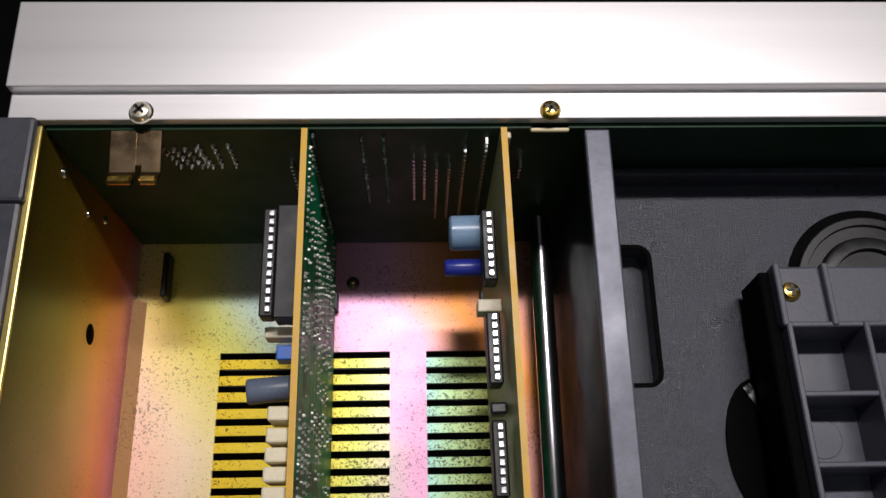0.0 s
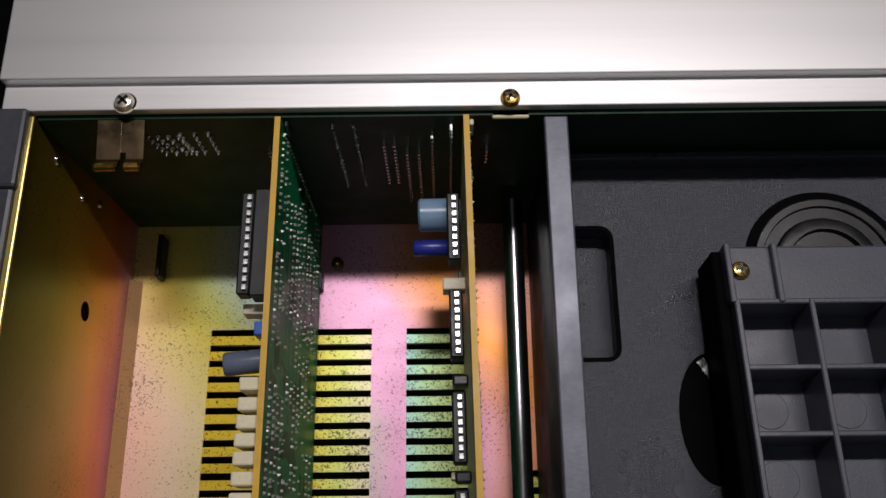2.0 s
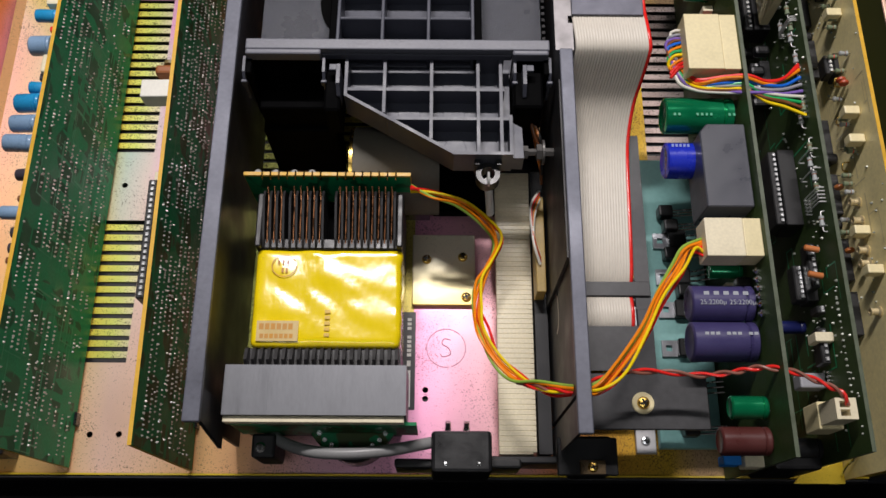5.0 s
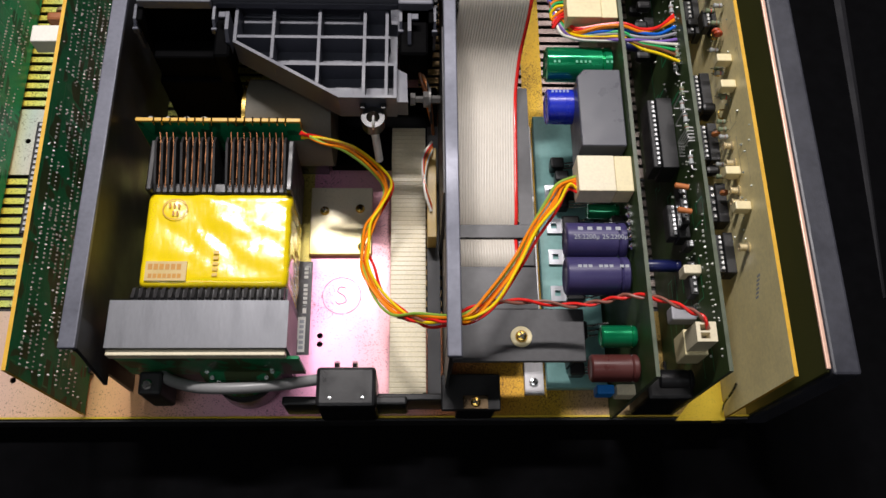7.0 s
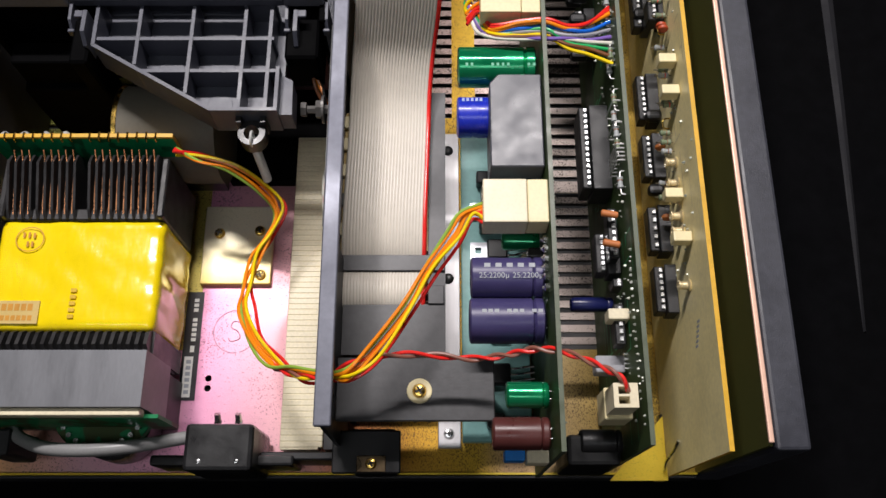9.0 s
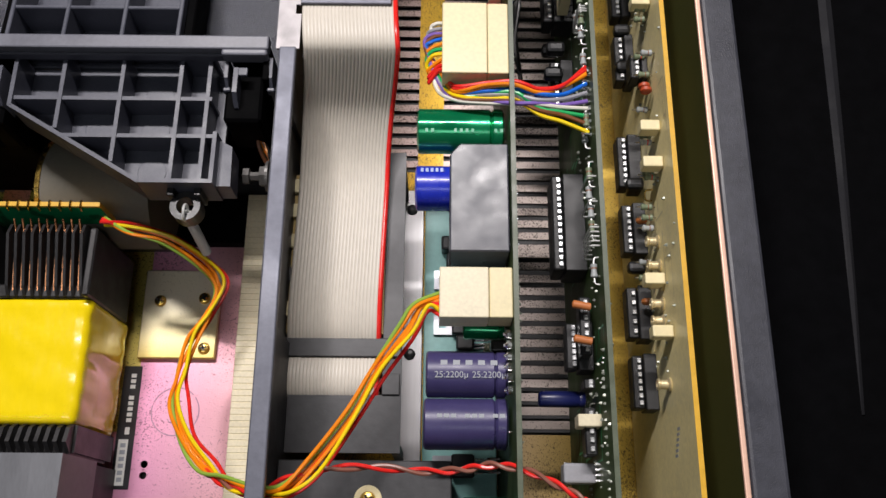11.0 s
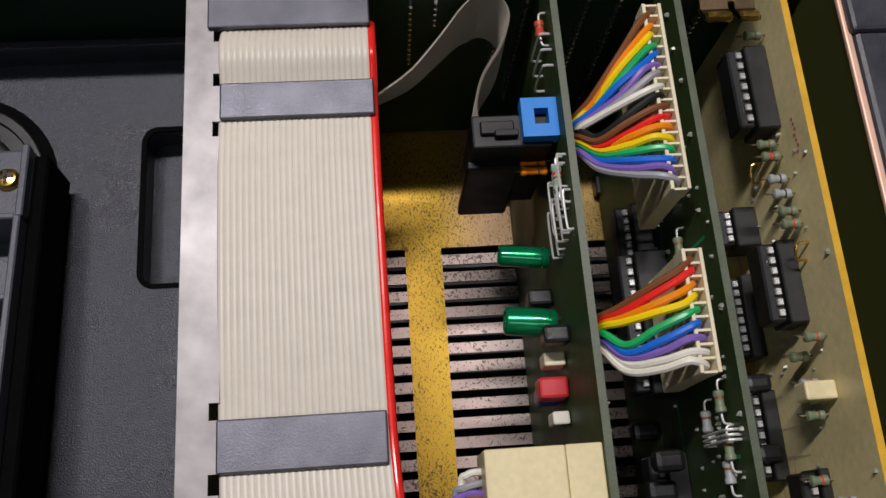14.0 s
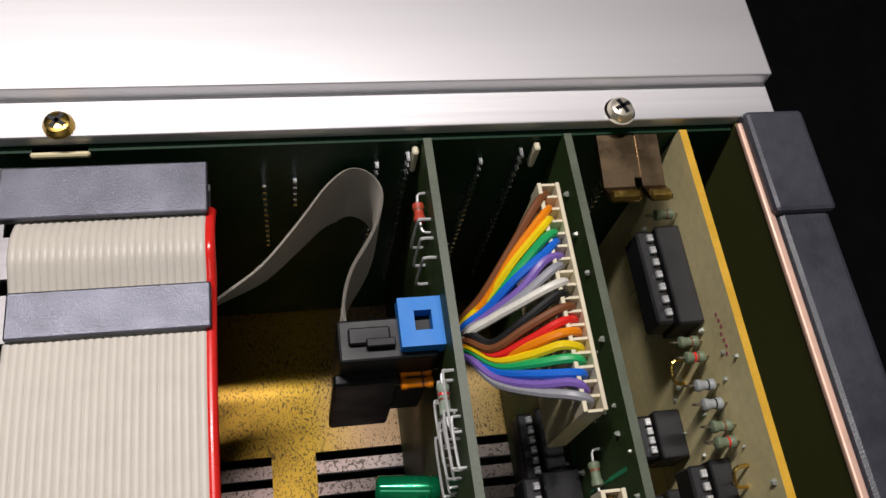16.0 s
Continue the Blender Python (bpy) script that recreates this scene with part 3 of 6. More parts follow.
def chip(board, face, s, y0, y1, z, pins, width=7.0, out=8.6, socket=True):
    """A chip in its socket on an upright board, its long side along the board, pins to the open top."""
    a = face + s * 0.1
    bm = B()
    if socket:
        box(bm, a, y0 - 0.6, z - width / 2 - 1.2, face + s * (out - 4.0), y1 + 0.6, z + width / 2 + 1.0, 0.3)
    body = part("chip", box(bm, face + s * (out - 3.7), y0, z - width / 2, face + s * out, y1, z + width / 2, 0.45), IC, board)
    pitch = (y1 - y0 - 1.2) / pins
    for k in range(pins):
        shared("pin", pin_mesh("chip"), body, face + s * (out - 2.3 if socket else out - 2.0), y0 + 0.6 + pitch * (k + 0.5), z + width / 2 + (0.5 if not socket else 0.75), Matrix.Rotation(math.pi if s > 0 else 0, 4, "Z"))
    return body


def electrolytic(board, face, s, y, z, length, r, mat, gap=1.0, dy=0.0, dz=0.0):
    """A can capacitor that lies out from the board, with its bead, rounded rim and printed marks."""
    p0 = (face + s * gap, y, z)
    p1 = (face + s * (gap + length), y + dy, z + dz)
    c = part("capacitor", turned(B(), p0, p1, [(0, r * 0.55), (0.1, r * 0.9), (0.7, r), (length * 0.12, r), (length * 0.145, r * 0.9), (length * 0.17, r), (length - 0.7, r), (length - 0.15, r * 0.9), (length, r * 0.78), (length - 0.25, r * 0.7), (length - 0.25, 0)], 22), mat, board, smooth=True)
    bm = B()
    for d in (-0.3, 0.3):
        rod(bm, (face, y + d * r, z), (p0[0] + s * 0.3, y + d * r, z), 0.3, 6)
    part("lead", bm, TIN, c)
    return c


def marks(parent, rows, mat):
    """Plain bars where the print cannot be read: rows of (x0, y0, x1, y1, z)."""
    bm = B()
    for x0, y0, x1, y1, z in rows:
        box(bm, x0, y0, z, x1, y1, z + 0.06)
    return part("print_mark", bm, mat, parent)


def block(board, name, x0, y0, z0, x1, y1, z1, mat, bevel=0.4, label=""):
    return part(name, box(B(), x0, y0, z0, x1, y1, z1, bevel, 2), mat, board, label)


def resistor(board, face, s, y, z, mat, high=5.0, bands=(RED, BROWN, YELLOW), along=False):
    """An upright resistor: body on a bent lead that stands out from the board."""
    p = Vector((face + s * 1.0, y, z))
    q = Vector((face + s * (1.0 + high), y, z))
    if along:
        p, q = Vector((face + s * 1.7, y + high / 2, z)), Vector((face + s * 1.7, y - high / 2, z))
    c = part("resistor", turned(B(), p, q, [(0, 0.5), (0.3, 1.15), (1.1, 1.2), (1.5, 0.95), (high - 1.5, 0.95), (high - 1.1, 1.2), (high - 0.3, 1.15), (high, 0.5)], 10), mat, board, smooth=True)
    bm = B()
    if along:
        wire(bm, glide([(face, p.y + 2.2, z), (face + s * 1.4, p.y + 1.9, z), p, q, (face + s * 1.4, q.y - 1.9, z), (face, q.y - 2.2, z)], 3), 0.26, 6)
    else:
        wire(bm, glide([(face, y, z), p, q, (q.x + s * 0.9, y, z), (q.x + s * 1.2, y + 0.3, z - 0.7), (q.x + s * 0.5, y + 0.6, z - 1.5), (face, y + 0.7, z - 1.6)], 3), 0.20, 6)
    part("lead", bm, LINK if along else LEAD, c)
    for k, b in enumerate(bands):
        t = high * (0.3 + 0.16 * k)
        part("colour_band", turned(B(), p, q, [(t, 1.02), (t + 0.45, 1.02)], 10), b, c)
    return c


def lead_loop(bm, x, y, z, out, drop, r=0.3):
    wire(bm, glide([(x, y, z), (x + out * 0.8, y, z), (x + out, y, z - drop * 0.12), (x + out, y, z - drop * 0.88), (x + out * 0.8, y, z - drop), (x, y, z - drop)], 3), r, 6)
    return bm


# ---- upright circuit boards ----
def upright_board(x0, y0, y1, z0, label, left, right, edge):
    t = thing("circuit_board", x0 + 0.8, (y0 + y1) / 2, 0, label, "circuit board", "upright circuit boards")
    bm = box(B(), x0, y0, z0, x0 + 1.6, y1, TOP)
    for f in bm.faces:
        n = f.calc_center_median().x
        f.material_index = 0 if n < x0 + 0.2 else 1 if n > x0 + 1.4 else 2
    part("board", bm, [left, right, edge], t)
    for y in (y0 + 22, y1 - 22):
        part("foot_clip", box(B(), x0 - 1.2, y - 3, 0, x0 + 2.8, y + 3, z0 + 3, 0.3), BLACK, t)
    return t


b1 = upright_board(75.0, 26, 321.6, 2, "green circuit board with blue and white capacitors, upright on the base", TAN, GREEN, EDGE)
b2 = upright_board(126.8, 25, 321.6, 2, "green circuit board with rows of long chips, upright on the base", TAN, GREEN_SHADED, EDGE)
G1X, G2X, Y3X = 375.6, 403.9, 428.6
g1 = upright_board(G1X, 22, 321.6, 2, "olive circuit board with large power capacitors, upright on the base", OLIVE, OLIVE, EDGE_GREEN)
g2 = upright_board(G2X, 24, 321.6, 2, "olive circuit board with two rainbow cable headers, upright on the base", OLIVE, OLIVE, EDGE_GREEN)
y3 = upright_board(Y3X, 22, 321.6, 2, "tan circuit board with socketed chips, upright on the base", TAN, DARKGREEN, EDGE)

rng = random.Random(3)
for board, x, n in ((b1, 76.6, 55), (b2, 128.4, 40)):
    spots = []
    for y in np.arange(30, 310, 11.5 if board is b1 else 11.0):
        for z in ((18, 32, 46, 58, 70, 81) if board is b1 else (26, 40, 52, 64, 76)):
            if rng.random() < (0.62 if board is b1 else 0.85):
                m = rng.randint(4, 7)
                for k in range(m):
                    spots.append((y + rng.uniform(-0.2, 0.2) + k * 2.0, z))
                    if rng.random() < 0.85:
                        spots.append((y + rng.uniform(-0.2, 0.2) + k * 2.0, z - 6.4))
    for _ in range(180):
        spots.append((rng.uniform(28, 318), rng.uniform(8, 83)))
    for k in range(26):
        spots.append((319.0 - 0.02 * k, 80 - 2.4 * k))
    solder_points(board, x, 1, spots, 0.8, 0.44)
    tracks(board, x, 1, n * 2, 27, 319, 6, 83, TRACK if board is b1 else TRACK_SHADED, rng)

# left board: its component side
chip(b1, 75.0, -1, 275.6, 306, 67, 12, out=11.5, width=5.4)
electrolytic(b1, 75.0, -1, 257.5, 68, 12.5, 3.2, material("slate_sleeve", (0.13, 0.16, 0.23), 0.35, 0, 0.15, 200), dz=1.5, dy=-1.5)
for k, y in enumerate((248.2, 243.2, 238.8, 234.4, 230.0, 225.2, 220.2)):
    block(b1, "film_capacitor", 69.6 - 0.12 * k, y - 1.7, 74, 74.6, y + 1.7, 84 - 0.2 * (k % 3), IVORY, 0.5)
block(b1, "film_capacitor", 64, 272, 56, 74.6, 275, 62, IVORY, 0.4)
block(b1, "film_capacitor", 67, 266.5, 54, 74.6, 270.5, 60, BLUEW, 0.4)
SKY = material("sky_blue_sleeve", (0.02, 0.28, 0.56), 0.3, 0, 0.12, 200)
PALE = material("pale_blue_sleeve", (0.22, 0.34, 0.50), 0.32, 0, 0.12, 200)
DKSL = material("dark_sleeve", (0.05, 0.045, 0.06), 0.35, 0, 0.12, 200)
for y, z, length, r, mat in ((214.0, 81, 9.6, 2.95, SKY), (198.6, 81, 9.6, 4.4, PALE), (177.5, 80, 6.6, 2.7, SKY), (170.0, 81, 11.0, 4.1, SKY), (160.0, 81, 11.3, 3.8, PALE), (150.4, 81, 12.2, 3.8, PALE), (137.0, 79, 6.0, 2.6, DKSL), (119.5, 79, 9.0, 2.9, PALE), (112.0, 76, 4.8, 2.5, DKSL), (105.0, 76, 4.6, 2.3, DKSL)):
    electrolytic(b1, 75.0, -1, y, z, length, r, mat, dz=rng.uniform(-1, 1.0))
block(b1, "film_capacitor", 71.0, 184.5, 74, 74.6, 193.5, 82.5, IVORY, 0.8)
block(b1, "film_capacitor", 70.0, 182.0, 74, 74.6, 185.6, 80.0, DKSL, 0.8)
for y, mat in ((207.0, RED), (125.0, BROWN), (98.0, BROWN), (70.0, BROWN)):
    block(b1, "ceramic_capacitor", 71.5, y - 1.4, 76, 74.6, y + 1.4, 82, mat, 0.8)

OCH_B = material("rust_brown_body", (0.30, 0.10, 0.03), 0.4, 0, 0.15, 300)
BRONZE_C = material("olive_ceramic", (0.20, 0.15, 0.06), 0.4, 0, 0.15, 300)
# second board: chips in a row, blue capacitors, white block
for y0, y1, n in ((284.5, 304.5, 8), (257.0, 276.0, 8), (229.5, 248.0, 8), (204.0, 223.0, 8)):
    chip(b2, 126.8, -1, y0, y1, 68, n, out=5.2, socket=False)
chip(b2, 126.8, -1, 84.5, 137.0, 68, 20, out=7.5, width=14, socket=False)
chip(b2, 126.8, -1, 150.0, 172.0, 66, 9, out=6.0, socket=False)
electrolytic(b2, 126.8, -1, 301.5, 62, 12.5, 4.9, PALE)
NAVY = material("navy_sleeve", (0.02, 0.03, 0.28), 0.3, 0, 0.12, 200)
electrolytic(b2, 126.8, -1, 292.0, 60, 14.0, 2.4, NAVY)
block(b2, "film_capacitor", 113.8, 172.4, 74, 126.4, 181.0, 83, WHITE, 0.6)
block(b2, "ceramic_capacitor", 118.6, 184.6, 74, 126.4, 189.0, 82, OCH_B, 1.2)
part("disc_capacitor", turned(B(), (124.2, 189.6, 79), (124.2, 192.0, 79), [(0, 1.8), (0.4, 2.8), (2.0, 2.8), (2.4, 1.8)], 16), BRONZE_C, b2, smooth=True)
block(b2, "film_capacitor", 120, 277.5, 60, 126.4, 281, 66, IVORY, 0.4)
block(b2, "film_capacitor", 119, 138.5, 60, 126.4, 144.0, 68, IVORY, 0.4)
block(b2, "ceramic_capacitor", 121, 226, 58, 126.4, 228, 64, IVORY, 0.4)
for y in (252, 226.5, 200):
    block(b2, "ceramic_capacitor", 122, y - 1.5, 60, 126.4, y + 1.5, 66, BLACK, 0.6)

b2.location.x += 2.2 * MM
b2.rotation_euler[2] = radians(0.83)

# ---- front board pins: upright rows of connector pins on its back ----
for x, z0, n in ((70, 30, 17), (73.5, 30, 17), (104, 45, 12), (107, 45, 12), (110.5, 30, 16), (114, 30, 16), (118, 22, 24), (123.5, 22, 26), (134, 60, 4), (367, 25, 24), (373, 25, 26), (345, 48, 12), (351, 66, 5), (388, 25, 24), (396, 25, 26), (418, 40, 12)):
    for k in range(n):
        z = z0 + 2.35 * k
        if z < 83:
            shared("pin", pin_mesh("stub"), fb, x, 322.0, z)
rows = [(36 + 3.0 * (k % 4) + 0.6 * (k // 4), 74 - 2.6 * (k // 4)) for k in range(20)] + [(46 + 4 * (k % 3), 76 - 3.0 * (k // 3)) for k in range(15)] + [(90 + 6 * (k % 2), 80 - 2.6 * (k // 2)) for k in range(34)]
bm = B()
for x, z in rows:
    turned(bm, (x, 322.0, z), (x, 320.6, z), [(0, 0.75), (0.8, 0.4), (1.4, 0.1)], 6)
tagged(part("solder_joints", bm, TIN, fb), kind="stuff")
for x in (77.6, 129.2, 374.4, 399.2):
    part("board_socket", box(B(), x - 0.6, 320.0, 76, x + 0.6, 322.0, 83, 0.3), IVORY if x in (129.2, 374.4, 399.2) else BLACK, fb)

# ---- disc mechanism: frame rails, drawer, clamp arm ----
frame_t = thing("mechanism_frame", 225, 170, 0, "grey steel frame rails either side of the disc drawer", "frame")
bm = box(B(), 149.2, 34, 81.2, 155.9, 322, 84, 0.5, 2)
part("left_rail", bm, RAIL, frame_t)
part("left_side_plate", box(B(), 151.5, 36, 1, 153.0, 321, 81.2), MATT, frame_t)
part("left_foot", prism(B(), [(30, 40), (36, 80), (48, 80), (48, 40)], "x", 153, 154.6), MATT, frame_t)
# Black plate added over the base for the shade under the latch.
part("floor_shade_plate", box(B(), 241.5, 152, 0.3, 296.0, 199, 7, 0.5), VOID, frame_t)
part("right_rail", box(box(B(), 296.6, 30, 83.2, 302.4, 196, 86, 0.5, 2), 296.6, 195.6, 80.6, 300.4, 319, 83.4, 0.5, 2), RAIL, frame_t)
part("right_side_plate", box(B(), 297.6, 180, 2, 299.0, 318, 80.6), MATT, frame_t)
part("right_side_plate", box(B(), 297.6, 46, 2, 299.0, 102, 83.2), MATT, frame_t)
# Black sheet added to keep the opening under the rail dark.
part("opening_dark_sheet", box(B(), 296.0, 100.0, 12.5, 297.3, 182.0, 83.1), MATT, frame_t)
part("rear_side_plate", box(B(), 297.6, 31, 2, 299.0, 44, 83.2), MATT, frame_t)
bm = B()
box(bm, 303, 22, 4, 320, 38, 26, 0.6)
box(bm, 296, 21, 26, 322, 37, 29, 0.5)
part("rear_foot", bm, BLACK, frame_t)

# cable guide on the right rail: a plate with two fingers that hold the ribbon down
STAINED = material("stained_steel", (0.26, 0.245, 0.25), 0.46, 0.45, 0.5, 22, 0.06, 700)
DULL = material("dull_dark_steel", (0.095, 0.096, 0.118), 0.36, 0.65, 0.4, 25, 0.2, 5000)
guide = thing("cable_guide", 316, 260, 80, "stained steel cable guide with fingers over a ribbon", "cable guide")
notches = [(301.2, a, 306, b) for a, b in ((210.0, 213.8), (223.7, 227.0), (282.6, 286.0), (294.4, 297.4), (305.2, 308.2))]
notches += [(303.2, a, 306, b) for a, b in ((196, 210.0), (227.0, 282.6), (297.4, 305.2), (318.2, 319))]
part("strip", sheet_with_holes(B(), 295.2, 196, 306, 319, notches, 83.6, 84.5), STAINED, guide)
part("finger", box(B(), 302.8, 213.6, 84.55, 334.8, 223.6, 85.7, 0.35, 2), DULL, guide)
part("finger", box(B(), 302.8, 286.0, 84.55, 335.4, 294.4, 85.7, 0.35, 2), DULL, guide)
part("front_plate", box(B(), 300, 308.0, 84.55, 335.2, 318.4, 85.7, 0.35, 2), DULL, guide)
part("guide_floor", box(B(), 303.4, 196, 77.0, 335, 318, 77.8), BLACK, guide)

# drawer
drawer = thing("disc_drawer", 226, 255, 46, "dark grained plastic disc drawer with finger recesses", "disc drawer")


def rounded(x0, y0, x1, y1, r, corners):
    out = []
    for (cx, cy, a0), on in zip(((x1 - r, y1 - r, 0), (x0 + r, y1 - r, 90), (x0 + r, y0 + r, 180), (x1 - r, y0 + r, 270)), corners):
        if on:
            out += [(cx + r * math.cos(radians(a0 + k * 15)), cy + r * math.sin(radians(a0 + k * 15))) for k in range(7)]
        else:
            out.append({0: (x1, y1), 90: (x0, y1), 180: (x0, y0), 270: (x1, y0)}[a0])
    return out


part("lower_plate", box(B(), 158.6, 199, 42.0, 293.4, 319.4, 45.0, 0.4), TRAY, drawer)
# top plate: outline with a notch at each side
top = [(159, 199), (293, 199), (293, 259.4)]
n = rounded(278.8, 259.4, 300, 299.6, 3.5, (0, 1, 1, 0))
n_right = [(x, y) for x, y in n if x < 292][::-1]
top += n_right + [(293, 299.6), (293, 318.6), (159, 318.6), (159, 299.6)]
m = rounded(152, 259.4, 171.2, 299.6, 3.5, (1, 0, 0, 1))
top += [*m[:7][::-1], *m[9:16][::-1], (159, 259.4)]
top = [p for k, p in enumerate(top) if k == 0 or (Vector(p) - Vector(top[k - 1])).length > 0.05]
part("top_plate", prism(B(), top, "z", 45.0, 54.5), TRAY, drawer)
part("front_lip", box(B(), 159, 318.6, 46, 293, 321.2, 62, 0.6, 2), TRAY, drawer)
cx, cy = 234.4, 285.8
part("hub_ring", turned(B(), (cx, cy, 54.5), (cx, cy, 64), [(0, 22.0), (1.0, 22.0), (1.4, 21.6), (1.4, 19.6), (0.4, 19.2), (0.4, 16.0), (1.8, 15.4), (2.2, 14.6), (2.2, 12.0), (0.5, 11.5), (0.5, 0)], 48), BLACK, drawer, "black moulded hub ring", smooth=True)
# Flat black band paints the shade of the groove round the hub.
part("hub_shade_band", turned(B(), (cx, cy, 54.5), (cx, cy, 64), [(0, 24.6), (0.1, 24.6), (0.15, 24.4), (0.15, 22.1), (0, 22.1)], 48), VOID, drawer, "flat black band for the groove's shade round the hub")
# Black oval patch stands in for a dark opening in the drawer.
bm = B()
n = 32
prism(bm, [(196.2 + 9.8 * math.cos(2 * math.pi * k / n), 242.6 + 18.3 * math.sin(2 * math.pi * k / n)) for k in range(n)], "z", 54.5, 55.4)
part("opening_patch", bm, VOID, drawer, "black oval patch drawn in place of a dark opening")
part("white_tab", prism(B(), [(192.2, 258.0), (194.2, 259.2), (198.6, 252.0), (196.6, 250.8)], "z", 55.5, 56.7), TIN, drawer)

def flat_band(line, w, z0, z1):
    """A low band of width w along a flat line."""
    line = [Vector(p) for p in line]
    rows = []
    bm = B()
    for i, p in enumerate(line):
        d = (line[min(i + 1, len(line) - 1)] - line[max(i - 1, 0)]).normalized()
        n = Vector((-d.y, d.x)) * w / 2
        rows.append([bm.verts.new((q.x, q.y, z)) for q, z in ((p + n, z0), (p + n, z1), (p - n, z1), (p - n, z0))])
    for a, b in zip(rows, rows[1:]):
        for k in range(4):
            bm.faces.new((a[k], a[(k + 1) % 4], b[(k + 1) % 4], b[k]))
    bm.faces.new(rows[0]), bm.faces.new(rows[-1])
    return bm


# Black bands paint the shade in the gap round each finger recess.
part("recess_shade_band", flat_band([(160, 299.6), *m[:7][::-1], *m[9:16][::-1], (160, 259.4)], 1.3, 54.1, 54.6), VOID, drawer, "flat black band for the shade at a finger recess")
part("recess_shade_band", flat_band([(292.4, 259.4), *[p for p in n_right], (292.4, 299.6)], 1.3, 54.1, 54.6), VOID, drawer, "flat black band for the shade at a finger recess")

# clamp arm with its grid of ribs
arm = thing("clamp_arm", 228, 246, 50, "dark grey plastic clamp arm with a grid of ribs", "clamp arm")
part("floor_plate", box(B(), 198.4, 199, 57.4, 259.6, 287, 60, 0.3), RIB, arm)
part("head_plate", box(B(), 197.4, 270.5, 62, 260.4, 287, 72.0, 0.8, 2), RIB, arm)
for x in (199.0, 218.8, 239.4, 259.2):
    part("rib", box(B(), x - 0.75, 199, 58, x + 0.75, 271, 74, 0.3), RIB, arm)
for y in (270.4, 252.4, 235.2, 215.6, 202.0):
    part("rib", box(B(), 198.4, y - 0.7, 58, 259.8, y + 0.7, 73.6, 0.3), RIB, arm)
for x in (198.2, 211.0, 245.6, 259.6):
    part("rib", box(B(), x - 0.8, 270, 71.5, x + 0.8, 287, 74.2, 0.3), RIB, arm)
part("side_skirt", box(B(), 194.6, 199, 57, 198.2, 286, 70.6, 0.5), VOID, arm)
part("side_skirt", box(B(), 260.0, 199, 57, 263.4, 286, 70.6, 0.5), VOID, arm)
for x, y in ((208, 244), (229, 244), (249.5, 261), (249.5, 225.5), (229, 208.5), (208, 225.5)):
    part("moulding_disc", turned(B(), (x, y, 60), (x, y, 61), [(0, 5.2), (0.12, 5.2), (0.2, 5.0), (0.2, 0)], 24), RIB, arm)


def cross_screw(name, x, y, z, r, mat, parent=None, washer=None, label=""):
    prof = [(0, r), (0.25 * r, r), (0.6 * r, r * 0.8), (0.72 * r, r * 0.45), (0.75 * r, 0)]
    if parent is None:
        t = thing(name, x, y, z, label, "screw", "panel screws")
    else:
        t = parent
    h = part("screw_head" if parent is None else name, turned(B(), (x, y, z), (x, y, z + 1), prof, 20), mat, t, smooth=True)
    bm = B()
    a = COUNT.uniform(0, 1.5)
    for k in (0, 1):
        c, s = math.cos(a + k * math.pi / 2), math.sin(a + k * math.pi / 2)
        w, l = r * 0.15, r * 0.6
        prism(bm, [(x + c * l - s * w, y + s * l + c * w), (x - c * l - s * w, y - s * l + c * w), (x - c * l + s * w, y - s * l - c * w), (x + c * l + s * w, y + s * l - c * w)], "z", z + 0.55 * r, z + 0.77 * r)
    part("cross_slot", bm, BLACK, h)
    if washer:
        part("washer", turned(B(), (x, y, z - 0.5), (x, y, z), [(0, washer), (0.4, washer), (0.5, washer - 0.1), (0.5, r * 0.6)], 24), mat if washer < 5 else BRASS, h)
    return t


cross_screw("screw", 201.5, 279.6, 72.0, 2.6, BRASS, arm)
cross_screw("screw", 255.9, 279.4, 72.0, 2.6, BRASS, arm)

arm.location += Vector((0, -1.5, 4.0)) * MM
arm.rotation_euler[0] = radians(-3.5)

# cross bar
BARP = material("light_grey_plastic", (0.14, 0.143, 0.172), 0.36, 0, 0.15, 120, 0.1, 1500)
bar = thing("cross_bar", 226, 196, 43, "grey plastic cross bar over the drawer", "cross bar")
part("bar", box(B(), 159.6, 195.4, 80.5, 292.6, 200.8, 85, 0.6, 2), BARP, bar)
part("left_step", box(B(), 159.6, 193.0, 79, 192.6, 195.9, 84.7, 0.8, 2), BARP, bar)
part("right_step", box(B(), 276.4, 193.2, 79, 292.2, 195.9, 84.7, 0.8, 2), BARP, bar)
part("front_step", box(B(), 192.6, 194.4, 78, 276.4, 195.6, 82.0, 0.4), RIB, bar)
# Posts blackened: the shade under the bar is in their colour.
for x in (160.8, 291.4):
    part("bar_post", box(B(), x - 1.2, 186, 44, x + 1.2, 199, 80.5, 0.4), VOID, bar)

# Black strips added where only shade shows under the bar.
part("bar_shade_strip", box(B(), 161, 197.6, 40, 203, 198.8, 80.5, 0.2), VOID, bar)
part("bar_shade_strip", box(B(), 277, 197.6, 40, 291, 198.8, 80.5, 0.2), VOID, bar)
for x in (158.6, 193.6, 277.6, 293.0):
    bm = prism(B(), [(184.0, 62), (184.0, 76), (187.0, 80), (194.6, 80.4), (194.6, 62)], "x", x - 0.6, x + 0.6)
    box(bm, x - 1.3, 183.2, 74, x + 1.3, 184.6, 77.5, 0.3)
    part("hanger", bm, RIB, bar, "bent grey hanger plate")

# lower latch plate
latch = thing("latch_plate", 240, 175, 30, "dark grey ribbed plastic latch plate cut off at a slant", "latch plate")
